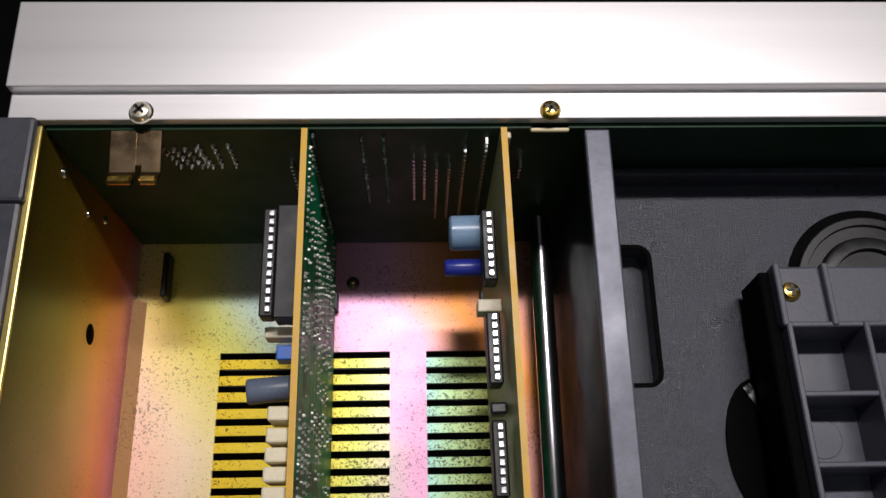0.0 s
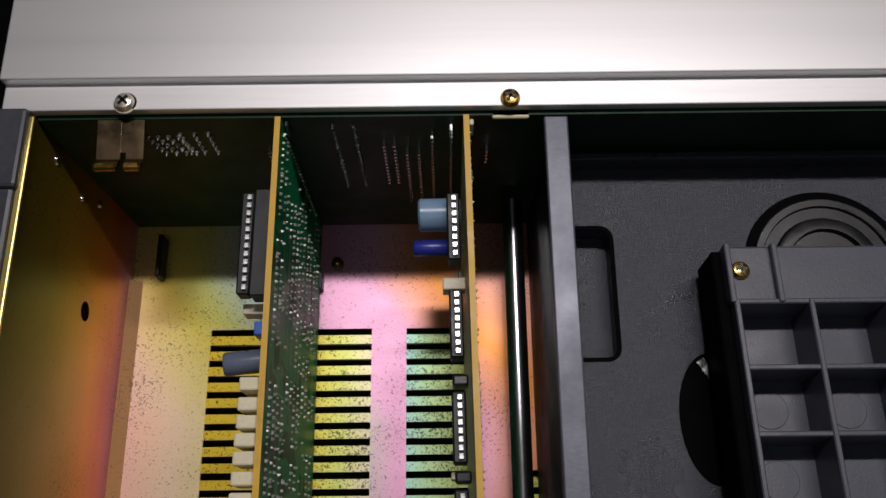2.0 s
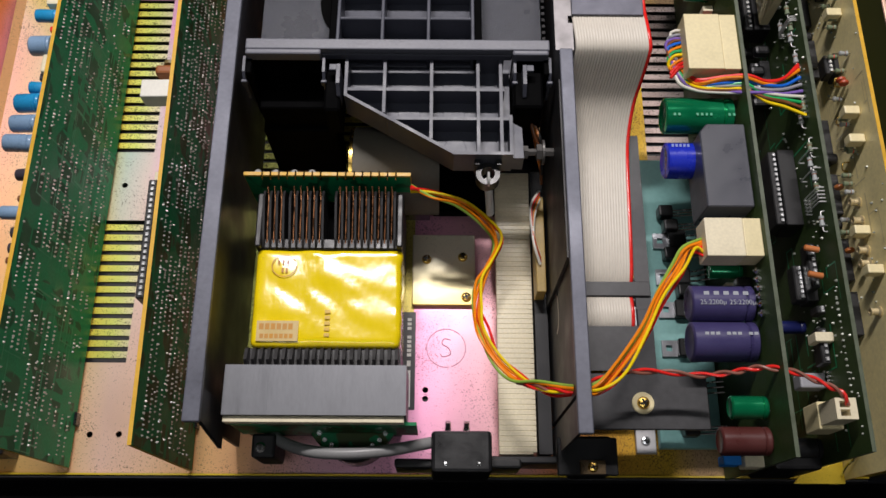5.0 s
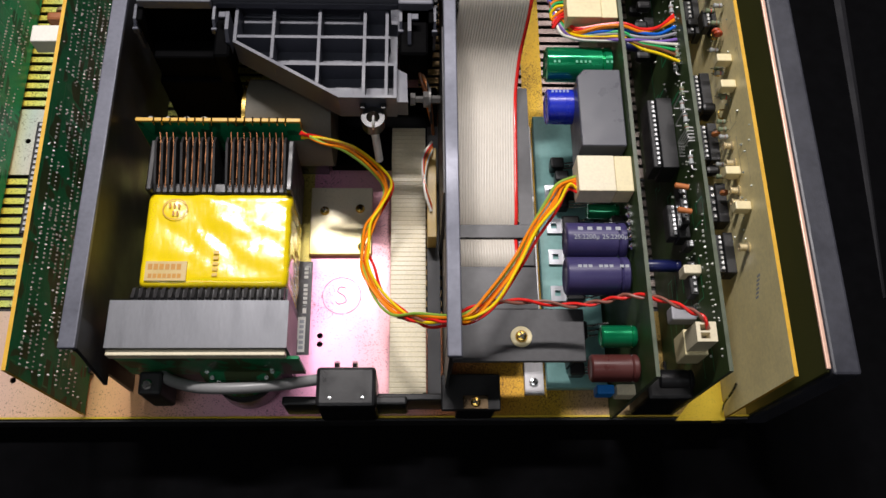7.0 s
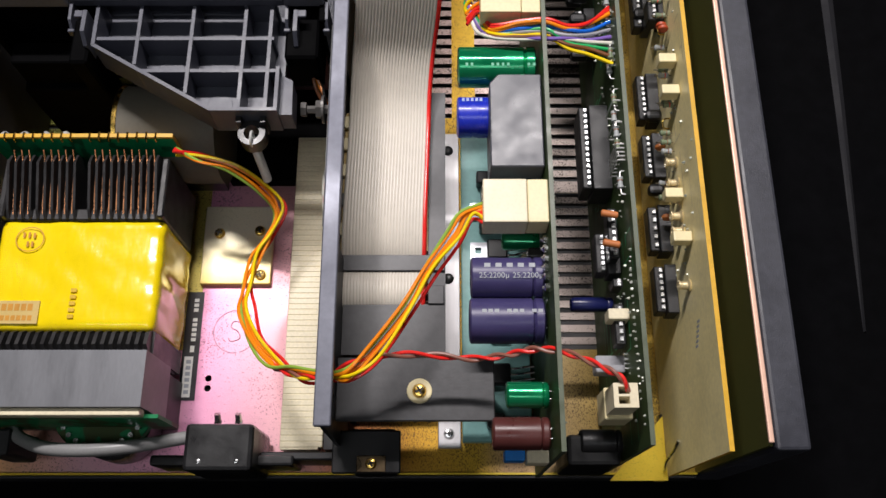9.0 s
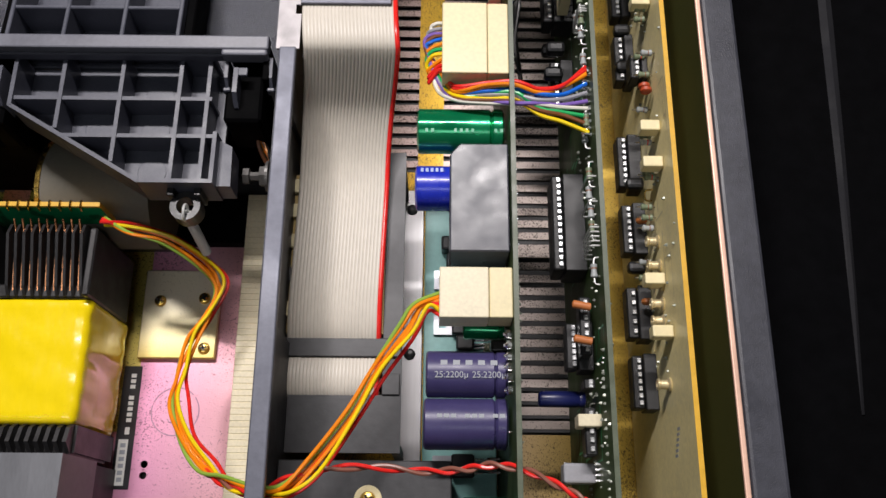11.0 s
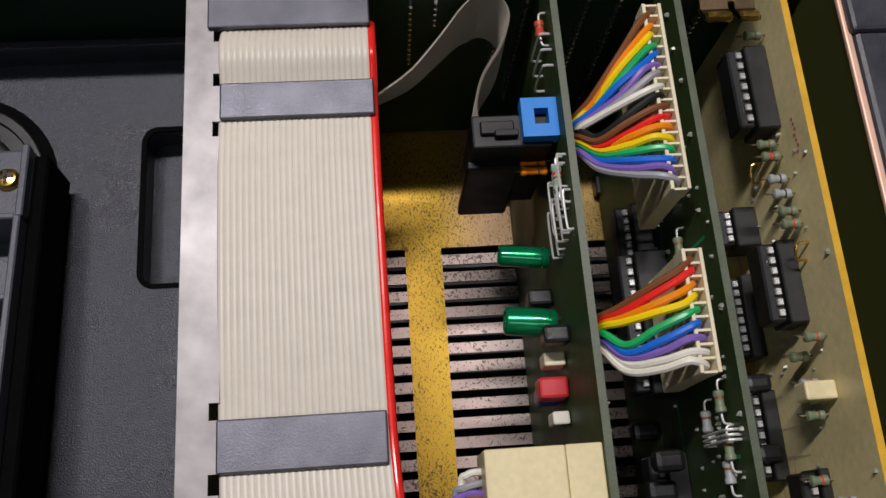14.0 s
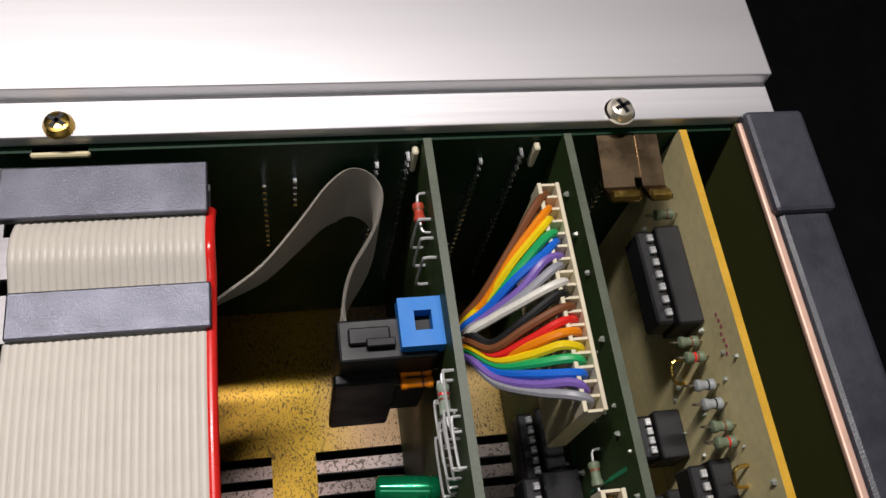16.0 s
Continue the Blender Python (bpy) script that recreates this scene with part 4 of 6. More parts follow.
outline = [(203.0, 197.0), (203.0, 177.6), (251.0, 148.8), (276.0, 148.8), (276.0, 197.0)]
part("floor_plate", prism(B(), outline, "z", 59.8, 62.2), RIB, latch)


def wall_strip(bm, p, q, w, z0, z1):
    d = (Vector(q) - Vector(p)).normalized()
    nrm = Vector((-d.y, d.x)) * w / 2
    p, q = Vector(p), Vector(q)
    prism(bm, [p + nrm, q + nrm, q - nrm, p - nrm], "z", z0, z1)
    return bm


for k, (p, q) in enumerate((((203.6, 197), (203.6, 176.4)), ((203.2, 176.8), (251.2, 148.4)), ((250.8, 148.6), (276, 148.6)), ((275.4, 148.0), (275.4, 167.0)), ((220.4, 197), (220.4, 168.0)), ((241.0, 197), (241.0, 155.6)), ((261.4, 196), (261.4, 148.7)), ((271.4, 196), (271.4, 148.7)), ((203, 179.8), (273, 179.8)), ((221.5, 165.6), (276, 165.6)), ((262, 195.6), (273, 195.6)))):
    part("rib", wall_strip(B(), p, q, 1.4, 58.0, 74.3 - 0.13 * k), RIB, latch)
part("side_tab", prism(B(), [(276, 148.8), (276, 166), (280.5, 163.5), (281, 148.8)], "z", 58, 69), RIB, latch)
for x, y in ((251, 187), (251, 172.5), (251.5, 156.5), (231, 173)):
    part("moulding_disc", turned(B(), (x, y, 62.2), (x, y, 63.6), [(0, 5.0), (0.15, 5.0), (0.22, 4.8), (0.22, 0)], 24), RIB, latch)
for x, e in ((200.4, -1), (281.6, 1)):
    bm = prism(B(), [(176.5, 64), (176.5, 73), (180, 78), (189.5, 78), (189.5, 64)], "x", x - 0.8, x + 0.8)
    box(bm, x + e * 0.8, 186.5, 76.6, x + e * 4.0, 189.5, 78.0, 0.2)
    part("hook", bm, RIB, latch, "bent grey hook plate")
# Hinge blocks near-black, with the gap's shade in their colour.
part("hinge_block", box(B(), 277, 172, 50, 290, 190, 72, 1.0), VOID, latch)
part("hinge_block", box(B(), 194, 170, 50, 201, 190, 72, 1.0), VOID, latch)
latch.location.z += 4.5 * MM
# spring and its eye
spring = thing("tension_spring", 262, 152, 10, "small steel tension spring hooked on the latch", "spring")
bm = B()
rings = [[bm.verts.new((265.6 + r * math.cos(2 * math.pi * k / 28), 142.6 + r * math.sin(2 * math.pi * k / 28), z)) for k in range(28)] for r, z in ((3.0, 64), (3.0, 71), (5.2, 71), (5.2, 64))]
for a, b in zip(rings, rings[1:] + rings[:1]):
    for k in range(28):
        bm.faces.new((a[k], a[(k + 1) % 28], b[(k + 1) % 28], b[k]))
box(bm, 259.8, 145.2, 64.0, 262.2, 150.0, 74.0, 0.3)
box(bm, 269.0, 145.2, 64.0, 271.4, 150.0, 74.0, 0.3)
part("anchor", bm, BLACK, spring, "moulded eye on the latch")
a, b = Vector((265.6, 141.0, 71)), Vector((267.8, 134.0, 46))
d = (b - a)
u = d.orthogonal().normalized()
w = d.normalized().cross(u)
part("coil", wire(B(), [a + d * (0.08 + k / 330) + u * 1.5 * math.cos(k * 0.62) + w * 1.5 * math.sin(k * 0.62) for k in range(300)], 0.36, 6), LINK, spring)
part("eye", wire(B(), [(265.8, 140.4 + 2.8 * math.cos(k * 0.35), 70 + 2.8 * math.sin(k * 0.35)) for k in range(19)], 0.5, 7), LINK, spring)

# motor drum and dark block under the latch
drum = thing("drive_motor", 220, 160, 10, "beige drum of the drawer motor with a brass rim", "motor")
BEIGE = material("beige_card", (0.13, 0.12, 0.095), 0.6, 0, 0.1, 100, 0.1, 800)
part("drum", turned(B(), (204.6, 163, 30), (250, 163, 30), [(0, 20.5), (0.2, 21), (40, 21), (40, 0)], 40), BEIGE, drum, smooth=True)
part("rim", turned(B(), (203.0, 163, 30), (205, 163, 30), [(0, 19.6), (0, 21.4), (1.6, 21.4), (1.6, 19.6)], 40), BRASS, drum, smooth=True)
part("end_face", turned(B(), (203.6, 163, 30), (204, 163, 30), [(0, 19.7), (0.2, 19.7), (0.2, 0)], 40), BLACK, drum)
part("mount", box(B(), 206, 150, 0, 240, 176, 14), BLACK, drum)
# Block added for the dark hollow; shade is in its near-black colour.
block_t = thing("cavity_block", 178, 184, 0, "near-black block added in the dark cavity behind the cross bar", "gearbox")
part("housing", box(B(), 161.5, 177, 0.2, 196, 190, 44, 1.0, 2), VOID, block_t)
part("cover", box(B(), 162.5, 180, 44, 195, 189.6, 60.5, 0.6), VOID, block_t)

# chrome guide rod with its holder and rings
rod_t = thing("guide_rod", 144.2, 235, 24, "polished chrome guide rod beside the drawer", "guide rod")
part("shaft", rod(B(), (144.2, 151, 27), (144.2, 320, 27), 3.3, 28, 0, 0.4), CHROME, rod_t, smooth=True)
for y in (178.5, 173.5):
    part("rubber_ring", turned(B(), (144.2, y - 1.4, 27), (144.2, y, 27), [(0, 3.4), (0, 5.6), (0.5, 6.2), (1.4, 6.2), (1.9, 5.6), (1.9, 3.4)], 24), BLACK, rod_t, smooth=True)
for y in (176.5, 170.0):
    part("brass_ring", turned(B(), (144.2, y - 1, 27), (144.2, y, 27), [(0, 3.4), (0, 4.6), (1.0, 4.6), (1.0, 3.4)], 24), BRASS, rod_t)
holder = thing("rod_holder", 143.5, 160, 0, "black toothed bracket that holds the guide rod", "bracket")
bm = box(B(), 141, 144, 0, 150.6, 182, 14, 0.5)
for y in (146.5, 157.5, 164.5, 171, 179.5):
    box(bm, 136.8, y - 1.6, 8, 141.6, y + 1.6, 30, 0.4)
part("bracket", bm, BLACK, holder)
for y in (148.5, 176.5):
    part("bracket_end", box(B(), 137.4, y - 1.4, 14, 150.6, y + 1.4, 29, 0.5), BLACK, holder)

for k in range(24):
    part("rack_tooth", box(B(), 293.4, 210 + 3.6 * k, 50, 295.2, 211.9 + 3.6 * k, 55, 0.2), BLACK, drawer)
sw = thing("drawer_switch", 291, 128, 0, "amber switch board with white and orange wires", "switch board")
AMBER = material("amber_board", (0.42, 0.28, 0.07), 0.45, 0, 0.15, 150)
part("board", box(B(), 290.2, 104, 12.1, 294.6, 152, 26, 0.3), AMBER, sw)
for k, m in enumerate((WHITEW, ORANGE, BROWN, RED, WHITEW)):
    part("wire", wire(B(), glide([(292.5, 150 + k, 28), (289.6 - 0.4 * k, 140 + k, 30), (289.0, 130 - k, 31), (292.0, 121 - k, 27)], 5), 0.7, 7), m, sw, smooth=True)
for k, m in enumerate((BROWN, ORANGE, BLACKW, BROWN)):
    part("wire", wire(B(), glide([(283 + k, 178, 62), (287, 172 - k, 60), (291, 165 - k, 52), (293, 155, 34)], 5), 0.7, 7), m, sw, smooth=True)

BOLT = material("dull_zinc_bolt", (0.12, 0.115, 0.11), 0.45, 0.5, 0.3, 200)
part("pivot_bolt", turned(B(), (282.0, 158.5, 60), (296.0, 158.5, 60), [(0, 1.2), (0, 3.0), (2.2, 3.0), (2.4, 1.6), (6.0, 1.6), (6.0, 3.8), (8.4, 3.8), (8.6, 2.0), (13.8, 2.0)], 6), BOLT, frame_t, "bright pivot bolt with its nut")
part("pivot_washer", turned(B(), (290.4, 158.5, 60), (296, 158.5, 60), [(0, 2.2), (0, 5.6), (1.0, 5.6), (1.0, 2.2)], 28), BOLT, frame_t, "large steel washer")
for k, m in enumerate((BROWN, COPPER, ORANGE, BROWN, COPPER, BLACKW)):
    part("wire", wire(B(), glide([(279 + 0.6 * k, 186 - k, 66), (283.5 + k, 178 - 1.2 * k, 64 - k), (287 + 0.7 * k, 171 - k, 57), (290.5 + 0.3 * k, 162 - 1.5 * k, 45)], 5), 0.6, 7), m, sw, smooth=True)

# ---- transformer ----
BLOB = material("bright_solder", (0.82, 0.82, 0.80), 0.28, 0.55, 0.12, 300, 0.25, 900)
tr = thing("transformer", 195, 92, 0, "mains transformer wrapped in shiny yellow tape", "transformer")
part("terminal_board", box(B(), 158.0, 146.4, 18, 232.0, 148.0, 60), [EDGE], tr)
part("board_lacquer", box(B(), 158.2, 146.25, 19, 231.8, 146.4, 58.6), GREEN, tr)
for k in range(17):
    x = 166 + 3.7 * k
    if k != 8:
        part("terminal_wire", wire(B(), glide([(x, 148.5, 57.6), (x, 148.5, 59.8), (x + 0.3, 147.2, 60.5), (x, 145.9, 59.8), (x, 145.4, 58)], 3), 0.36, 6), BRASS, tr)
for x, r in ((162.9, 2.3), (171.0, 2.5), (179.3, 2.3), (187.2, 2.4)):
    part("solder_blob", turned(B(), (x, 147.8, 54.2), (x + 0.4, 152, 54.6), [(0, r), (1.2, r), (2.4, 0.86 * r), (3.5, 0.55 * r), (4.2, 0)], 14), BLOB, tr, "bright white solder blob", smooth=True)
FIN = material("bobbin_plastic", (0.018, 0.017, 0.018), 0.4, 0, 0.25, 300, 0.1, 1500)
for k in range(21):
    x = 166.7 + 2.91 * k
    if k not in (10,):
        part("bobbin_fin", prism(B(), [(117, 14), (117, 47.5), (120, 49.5), (138, 55.0), (142, 53.0), (143.5, 44), (143.5, 14)], "x", x - 0.5, x + 0.5), FIN, tr)
part("bobbin_foot", box(B(), 164.2, 116.5, 12, 227.6, 121.5, 47.0, 0.6), FIN, tr)
for x in (164.6, 227.2):
    part("bobbin_cheek", box(B(), x - 1.4, 116.5, 10, x + 1.4, 142, 50.5, 0.6), FIN, tr)
# Core blackened for the shade between the fins.
part("bobbin_core", box(B(), 166, 121, 8, 226, 144, 36), VOID, tr)
for k in range(20):
    x = 168.15 + 2.91 * k
    if k not in (3, 9, 10):
        part("winding_lead", wire(B(), glide([(x, 143.5, 55), (x + 0.2, 138, 52.0), (x, 128, 49.4), (x - 0.2, 119, 46.6)], 3), 0.4, 6), COPPER, tr)
bm = box(B(), 163.6, 72.2, 6, 228.4, 117.2, 46, 2.6, 3)
bmesh.ops.subdivide_edges(bm, edges=[e for e in bm.edges if e.calc_length() > 15], cuts=10, use_grid_fill=True)
bmesh.ops.subdivide_edges(bm, edges=[e for e in bm.edges if e.calc_length() > 3.5], cuts=1, use_grid_fill=True)
for v in bm.verts:
    w = v.co.x * 0.8 - v.co.y * 0.6
    q = noise.noise(Vector((w * 0.05, (v.co.x * 0.6 + v.co.y * 0.8) * 0.22, v.co.z * 0.05))) * 0.5 + noise.noise(Vector((v.co.x * 0.3, v.co.y * 0.2, 3))) * 0.18
    if v.co.z > 40:
        v.co.z += q * 1.15
    if v.co.x > 226:
        v.co.x += q * 1.8
part("tape_wrap", bm, TAPE, tr, "shiny yellow tape wrap", smooth=True)
bm = B()
cx, cy = 176.5, 108.5
for r0, r1 in ((5.6, 5.2),):
    for k in range(40):
        a, b = 2 * math.pi * k / 40, 2 * math.pi * (k + 1) / 40
        f = [bm.verts.new((cx + r * math.cos(t), cy + 0.92 * r * math.sin(t), 47.0)) for r, t in ((r0, a), (r0, b), (r1, b), (r1, a))]
        bm.faces.new(f)
part("stamp_ring", bm, INK_R, tr, "rust-red ink stamp ring")
marks(tr, [(x0, y0, x0 + 0.9, y0 + 2.2, 46.9) for x0, y0 in ((173.6, 109.2), (175.6, 109.2), (177.6, 109.0), (175.4, 105.4), (177.2, 105.4))], INK_R)
FADED = material("faded_ochre_ink", (0.66, 0.42, 0.02), 0.35, 0, 0.2, 300)
marks(tr, [(195.5, 76.5 + 2.6 * k, 197.8, 78.0 + 2.6 * k, 46.9) for k in range(5)], FADED)
part("maker_label", box(B(), 166.5, 74.4, 46.3, 184.4, 83.4, 46.95), material("label_tan", (0.62, 0.45, 0.16), 0.4, 0, 0.08, 200), tr, "tan paper label with unreadable print")
rows = [(167.6 + 2.5 * k, 79.5, 169.5 + 2.5 * k, 82.2, 46.96) for k in range(6)] + [(168.0 + 2.1 * k, 75.6, 169.6 + 2.1 * k, 77.6, 46.96) for k in range(7)]
marks(tr, rows, INK_R)
for k in range(21):
    x = 163.0 + 3.2 * k
    part("lower_fin", prism(B(), [(62, 12), (62, 44), (66, 49), (71, 47), (72.4, 44), (72.4, 12)], "x", x - 0.7, x + 0.7), FIN, tr)
part("lower_bobbin", box(B(), 163, 63, 8, 228.5, 72.2, 43), FIN, tr)
for k in range(37):
    x = 157.8 + 2.0 * k
    d = rng.uniform(-0.015, 0.015)
    part("lamination", box(B(), x, 40.8, 30, x + 1.99, 61.2, 59.6 + d), IRON, tr)
part("lamination_core", box(B(), 158.2, 41.2, 0.2, 228.0, 60.8, 59.2), MATT, tr)

# small rear board with the voltage selector under the transformer's end
sel = thing("voltage_selector", 205, 33, 0, "round green voltage selector board with a grey cable", "voltage selector")
part("board_edge", box(B(), 158, 38.2, 52.2, 231, 40.7, 57.5, 0.2), IVORY, sel)
part("board", box(B(), 160, 38.0, 26, 236, 39.4, 52), GREEN_SHADED, sel)
part("disc", turned(B(), (208, 48, 27), (208, 48, 40), [(0, 20.5), (3, 20.5), (3.4, 20), (3.4, 0)], 40), GREEN_SHADED, sel, smooth=True)
bm = B()
for k in range(16):
    a = math.pi + math.pi * k / 15
    rod(bm, (208 + 17.5 * math.cos(a), 48 + 17.5 * math.sin(a), 30), (208 + 17.5 * math.cos(a), 48 + 17.5 * math.sin(a), 32.0), 1.0, 8)
part("contacts", bm, TIN, sel)
part("grey_cable", wire(B(), glide([(174, 37, 30), (180, 33.0, 34), (192, 29.0, 40), (207, 28.0, 42), (224, 29.6, 40), (242, 34, 32)], 6), 2.5, 10), material("pale_grey_pvc", (0.24, 0.24, 0.24), 0.4, 0, 0.1, 200), sel, smooth=True)
part("terminal_block", box(B(), 166, 27, 10, 176, 37, 36, 1.2, 2), MATT, sel)
part("terminal_screw", turned(B(), (170, 31, 36), (170, 31, 38), [(0, 2.2), (1, 2.2), (1.4, 1.5), (1.4, 0)], 14), TIN, sel)
part("selector_knob", turned(B(), (208, 42, 4), (208, 42, 20), [(0, 15), (14, 15), (15, 14), (15, 0)], 30), BLACK, sel, smooth=True)

# mains inlet
iec = thing("mains_inlet", 254, 30, 0, "black mains inlet socket screwed to the back", "mains inlet")
part("body", box(B(), 242.0, 21.0, 4, 267.6, 38.4, 38, 1.6, 2), BLACK, iec)
part("flange", box(B(), 226, 24.2, 4, 281, 28.2, 26, 1.0, 2), BLACK, iec)
for x in (249.2, 257.4):
    bm = box(B(), x - 1.4, 38.0, 18, x + 1.4, 42.6, 19.2, 0.2)
    rod(bm, (x, 42, 19), (x, 44.6, 21), 1.3, 8)
    part("terminal_tab", bm, TIN, iec)
for x in (248, 262):
    part("rivet", turned(B(), (x, 24.5, 38), (x, 24.5, 39), [(0, 0.9), (0.2, 0.8), (0.3, 0)], 10), TIN, iec)
bar_t = thing("rear_bracket", 290, 26, 0, "long black bracket along the back", "bracket")
part("bracket", box(B(), 267.8, 26.6, 2, 303, 29.6, 24, 0.5), MATT, bar_t)
part("screw_tab", box(B(), 305.5, 21.4, 29.02, 316.5, 27.4, 29.7, 0.2), SPRING, frame_t, "bronze tab under the screw")
cross_screw("screw", 311, 24.4, 29.7, 2.2, BRASS, frame_t)

# ---- things on the base plate ----
comb = thing("cable_comb", 280, 102, 0, "cream plastic toothed cable comb on the base", "cable comb")
bm = box(B(), 272.8, 32, 0.2, 287.6, 171.5, 9.9, 0.5)
part("spine", box(bm, 272.6, 32.2, 6.0, 287.9, 171.8, 9.95), IVORY, comb)
for k in range(58):
    y = 33 + 2.4 * k
    part("tooth", box(B(), 272.4, y, 6.5, 289.6, y + 2.3, 10.2, 0.25), IVORY, comb)
part("dark_channel", box(B(), 290.4, 32, 0.2, 296.4, 172, 12), MATT, comb)

plate = thing("cover_plate", 247, 122, 0, "bright zinc cover plate screwed to the base", "cover plate")
part("plate", box(B(), 231.6, 104.2, 0.4, 262.6, 141, 3.0, 0.4), ZINC, plate)
cross_screw("screw", 238.6, 127.8, 3.0, 2.4, BRASS, plate)
cross_screw("screw", 258.1, 108.3, 3.0, 2.4, BRASS, plate)
cross_screw("screw", 256.5, 129.0, 3.0, 2.4, BRASS, plate)

rating = thing("rating_label", 230, 77, 0, "black rating label with white print on the base", "label")
part("film", box(B(), 226.4, 53.6, 0.02, 233.6, 101.4, 0.16, 0.04), LABEL, rating)
part("number_field", box(B(), 227.6, 55, 0.17, 231.4, 72.5, 0.26), INK_W, rating)
marks(rating, [(229.6, 79.2 + 2.2 * k, 231.6, 80.7 + 2.2 * k, 0.2) for k in range(9) if k != 5] + [(229.6, 74.4, 231.4, 77.2, 0.2)], INK_W)
marks(rating, [(228.6, 56.4 + 2.6 * k, 230.6, 58.0 + 2.6 * k, 0.3) for k in range(6)], INK_G)

bm = B()
for k in range(48):
    if k % 16 == 5:
        continue
    a, b = 2 * math.pi * k / 48, 2 * math.pi * (k + 1) / 48
    bm.faces.new([bm.verts.new((248.4 + r * math.cos(t), 83.5 + r * math.sin(t), 0.12)) for r, t in ((9.6, a), (9.6, b), (9.2, b), (9.2, a))])
sp = glide([(250.5, 87.5, 0.1), (247.5, 88.0, 0.1), (246.5, 85.5, 0.1), (249.5, 83.5, 0.1), (250.5, 80.5, 0.1), (247.0, 79.2, 0.1), (245.6, 80.6, 0.1)], 5)
wire(bm, sp, 0.22, 5)
solid("inspection_mark", bm, INK_D, "round inspection mark drawn on the pink base", "marking")

SCREW = material("bright_screw", (0.82, 0.76, 0.62), 0.3, 0.7, 0.15, 400)
# zinc clips under the end screws, tabs under the inner screws, base studs
for side, x0, x1 in ((1, 26.6, 38.2), (-1, 412.4, 424.0)):
    c = thing("spring_clip", (x0 + x1) / 2, 315, 60, "bronze spring clip hanging under the front ledge", "spring clip", "spring clips")
    prof = [(323.4, 83.6), (323.2, 84.5), (317, 83.4), (311, 82.2), (309.4, 83.2), (307.6, 84.2), (307.0, 83.6), (309.2, 82.0), (311, 81.2), (317, 82.4)]
    for a, b in ((x0, x0 + 5.6), (x0 + 7.2, x1)):
        part("clip_leaf", prism(B(), prof, "x", a - 1.0 if a == x0 else a, b + (0 if a == x0 else 0.4)), SPRING, c)
    part("clip_root", prism(B(), [(323.4, 83.3), (323.2, 84.3), (317, 83.2), (313, 82.3), (313.2, 81.4), (317, 82.1)], "x", x0 + 0.2, x1 - 0.2), SPRING, c)
    part("clip_bend", box(B(), x0 - 1.0, 306.9, 82.6, x0 + 5.6, 309.4, 84.5, 0.6), BRASS, c)
    part("clip_bend", box(B(), x0 + 7.2, 306.9, 82.6, x1 + 0.4, 309.4, 84.5, 0.6), BRASS, c)
for x in (140.0, 309.5):
    solid("panel_tab", box(B(), x - 5.1, 321.2, 83.4, x + 5.1, 323.4, 84.6, 0.3), CREAM_P, "small pale tab under the front ledge", "tab", "panel tabs")
for x, mat in ((34.0, SCREW), (139.8, BRASS), (309.9, BRASS), (416.0, SCREW)):
    cross_screw("panel_screw", x, 325.3, 87.8, 2.75, mat, washer=3.3 if mat is SCREW else None, label="cross-head screw in the silver front ledge")
stud = thing("base_stud", 82.5, 307, 0, "small dark brass stud on the base", "stud")
part("stud", turned(B(), (82.5, 307, 0.05), (82.5, 307, 5), [(0, 2.2), (1, 2.2), (1.2, 1.4), (3.6, 1.4), (4.0, 0.8), (4.0, 0)], 16), SPRING, stud, smooth=True)
post = thing("corner_bar", 19.5, 305, 0, "low black bar in the front corner of the base", "bar")
part("bar", box(B(), 18.4, 301.0, 0.1, 20.4, 317, 7, 0.5), BLACK, post)
# Black discs stand in for the dark of open wall holes; others are rivets.
for y, z, r, mat, dep in ((317, 69.6, 1.6, TIN, 1.0), (316.6, 36.7, 1.4, TIN, 1.0), (280.2, 37, 3.2, VOID, 0.25), (313, 50, 1.0, TIN, 0.8), (140, 30, 1.4, BLACK, 0.25), (88, 52, 1.4, BLACK, 0.25)):
    part("wall_rivet" if mat is TIN else "wall_hole_patch", turned(B(), (8.6, y, z), (12, y, z), [(0, r), (dep * 0.6, r * 0.8), (dep, 0)], 16), mat, chassis, smooth=True)
# raised fold where the base meets the left wall
part("base_fold", prism(B(), [(8.6, 0), (8.6, 3.4), (11.6, 0.7), (12.4, 0)], "y", 24, 301), passivated("zinc_fold", [(0.0, (0.78, 0.40, 0.16)), (1.0, (0.80, 0.46, 0.22))], "Y", 0.0, 0.3, 0.3, 0.3), chassis)

jack = thing("rear_socket", 46, 52, 0, "round black rear socket with a tan contact tab", "socket")
part("housing", turned(B(), (46, 58, 0.1), (46, 58, 30), [(0, 5.2), (24, 5.2), (25.5, 4.4), (25.5, 3.0), (23.5, 2.6), (23.5, 0)], 24), BLACK, jack, smooth=True)
for x, y in ((43.8, 58.6), (48.0, 58.8), (46, 55.6)):
    part("contact_pin", rod(B(), (x, y, 23), (x, y, 26.2), 0.5, 8), TIN, jack)
part("contact_tab", box(B(), 42.6, 38, 0.1, 49.0, 49, 18, 0.6), BRONZE_C, jack, "tan contact tab")
part("mount", box(B(), 40, 30, 0.1, 52, 38, 16, 0.6), BLACK, jack)

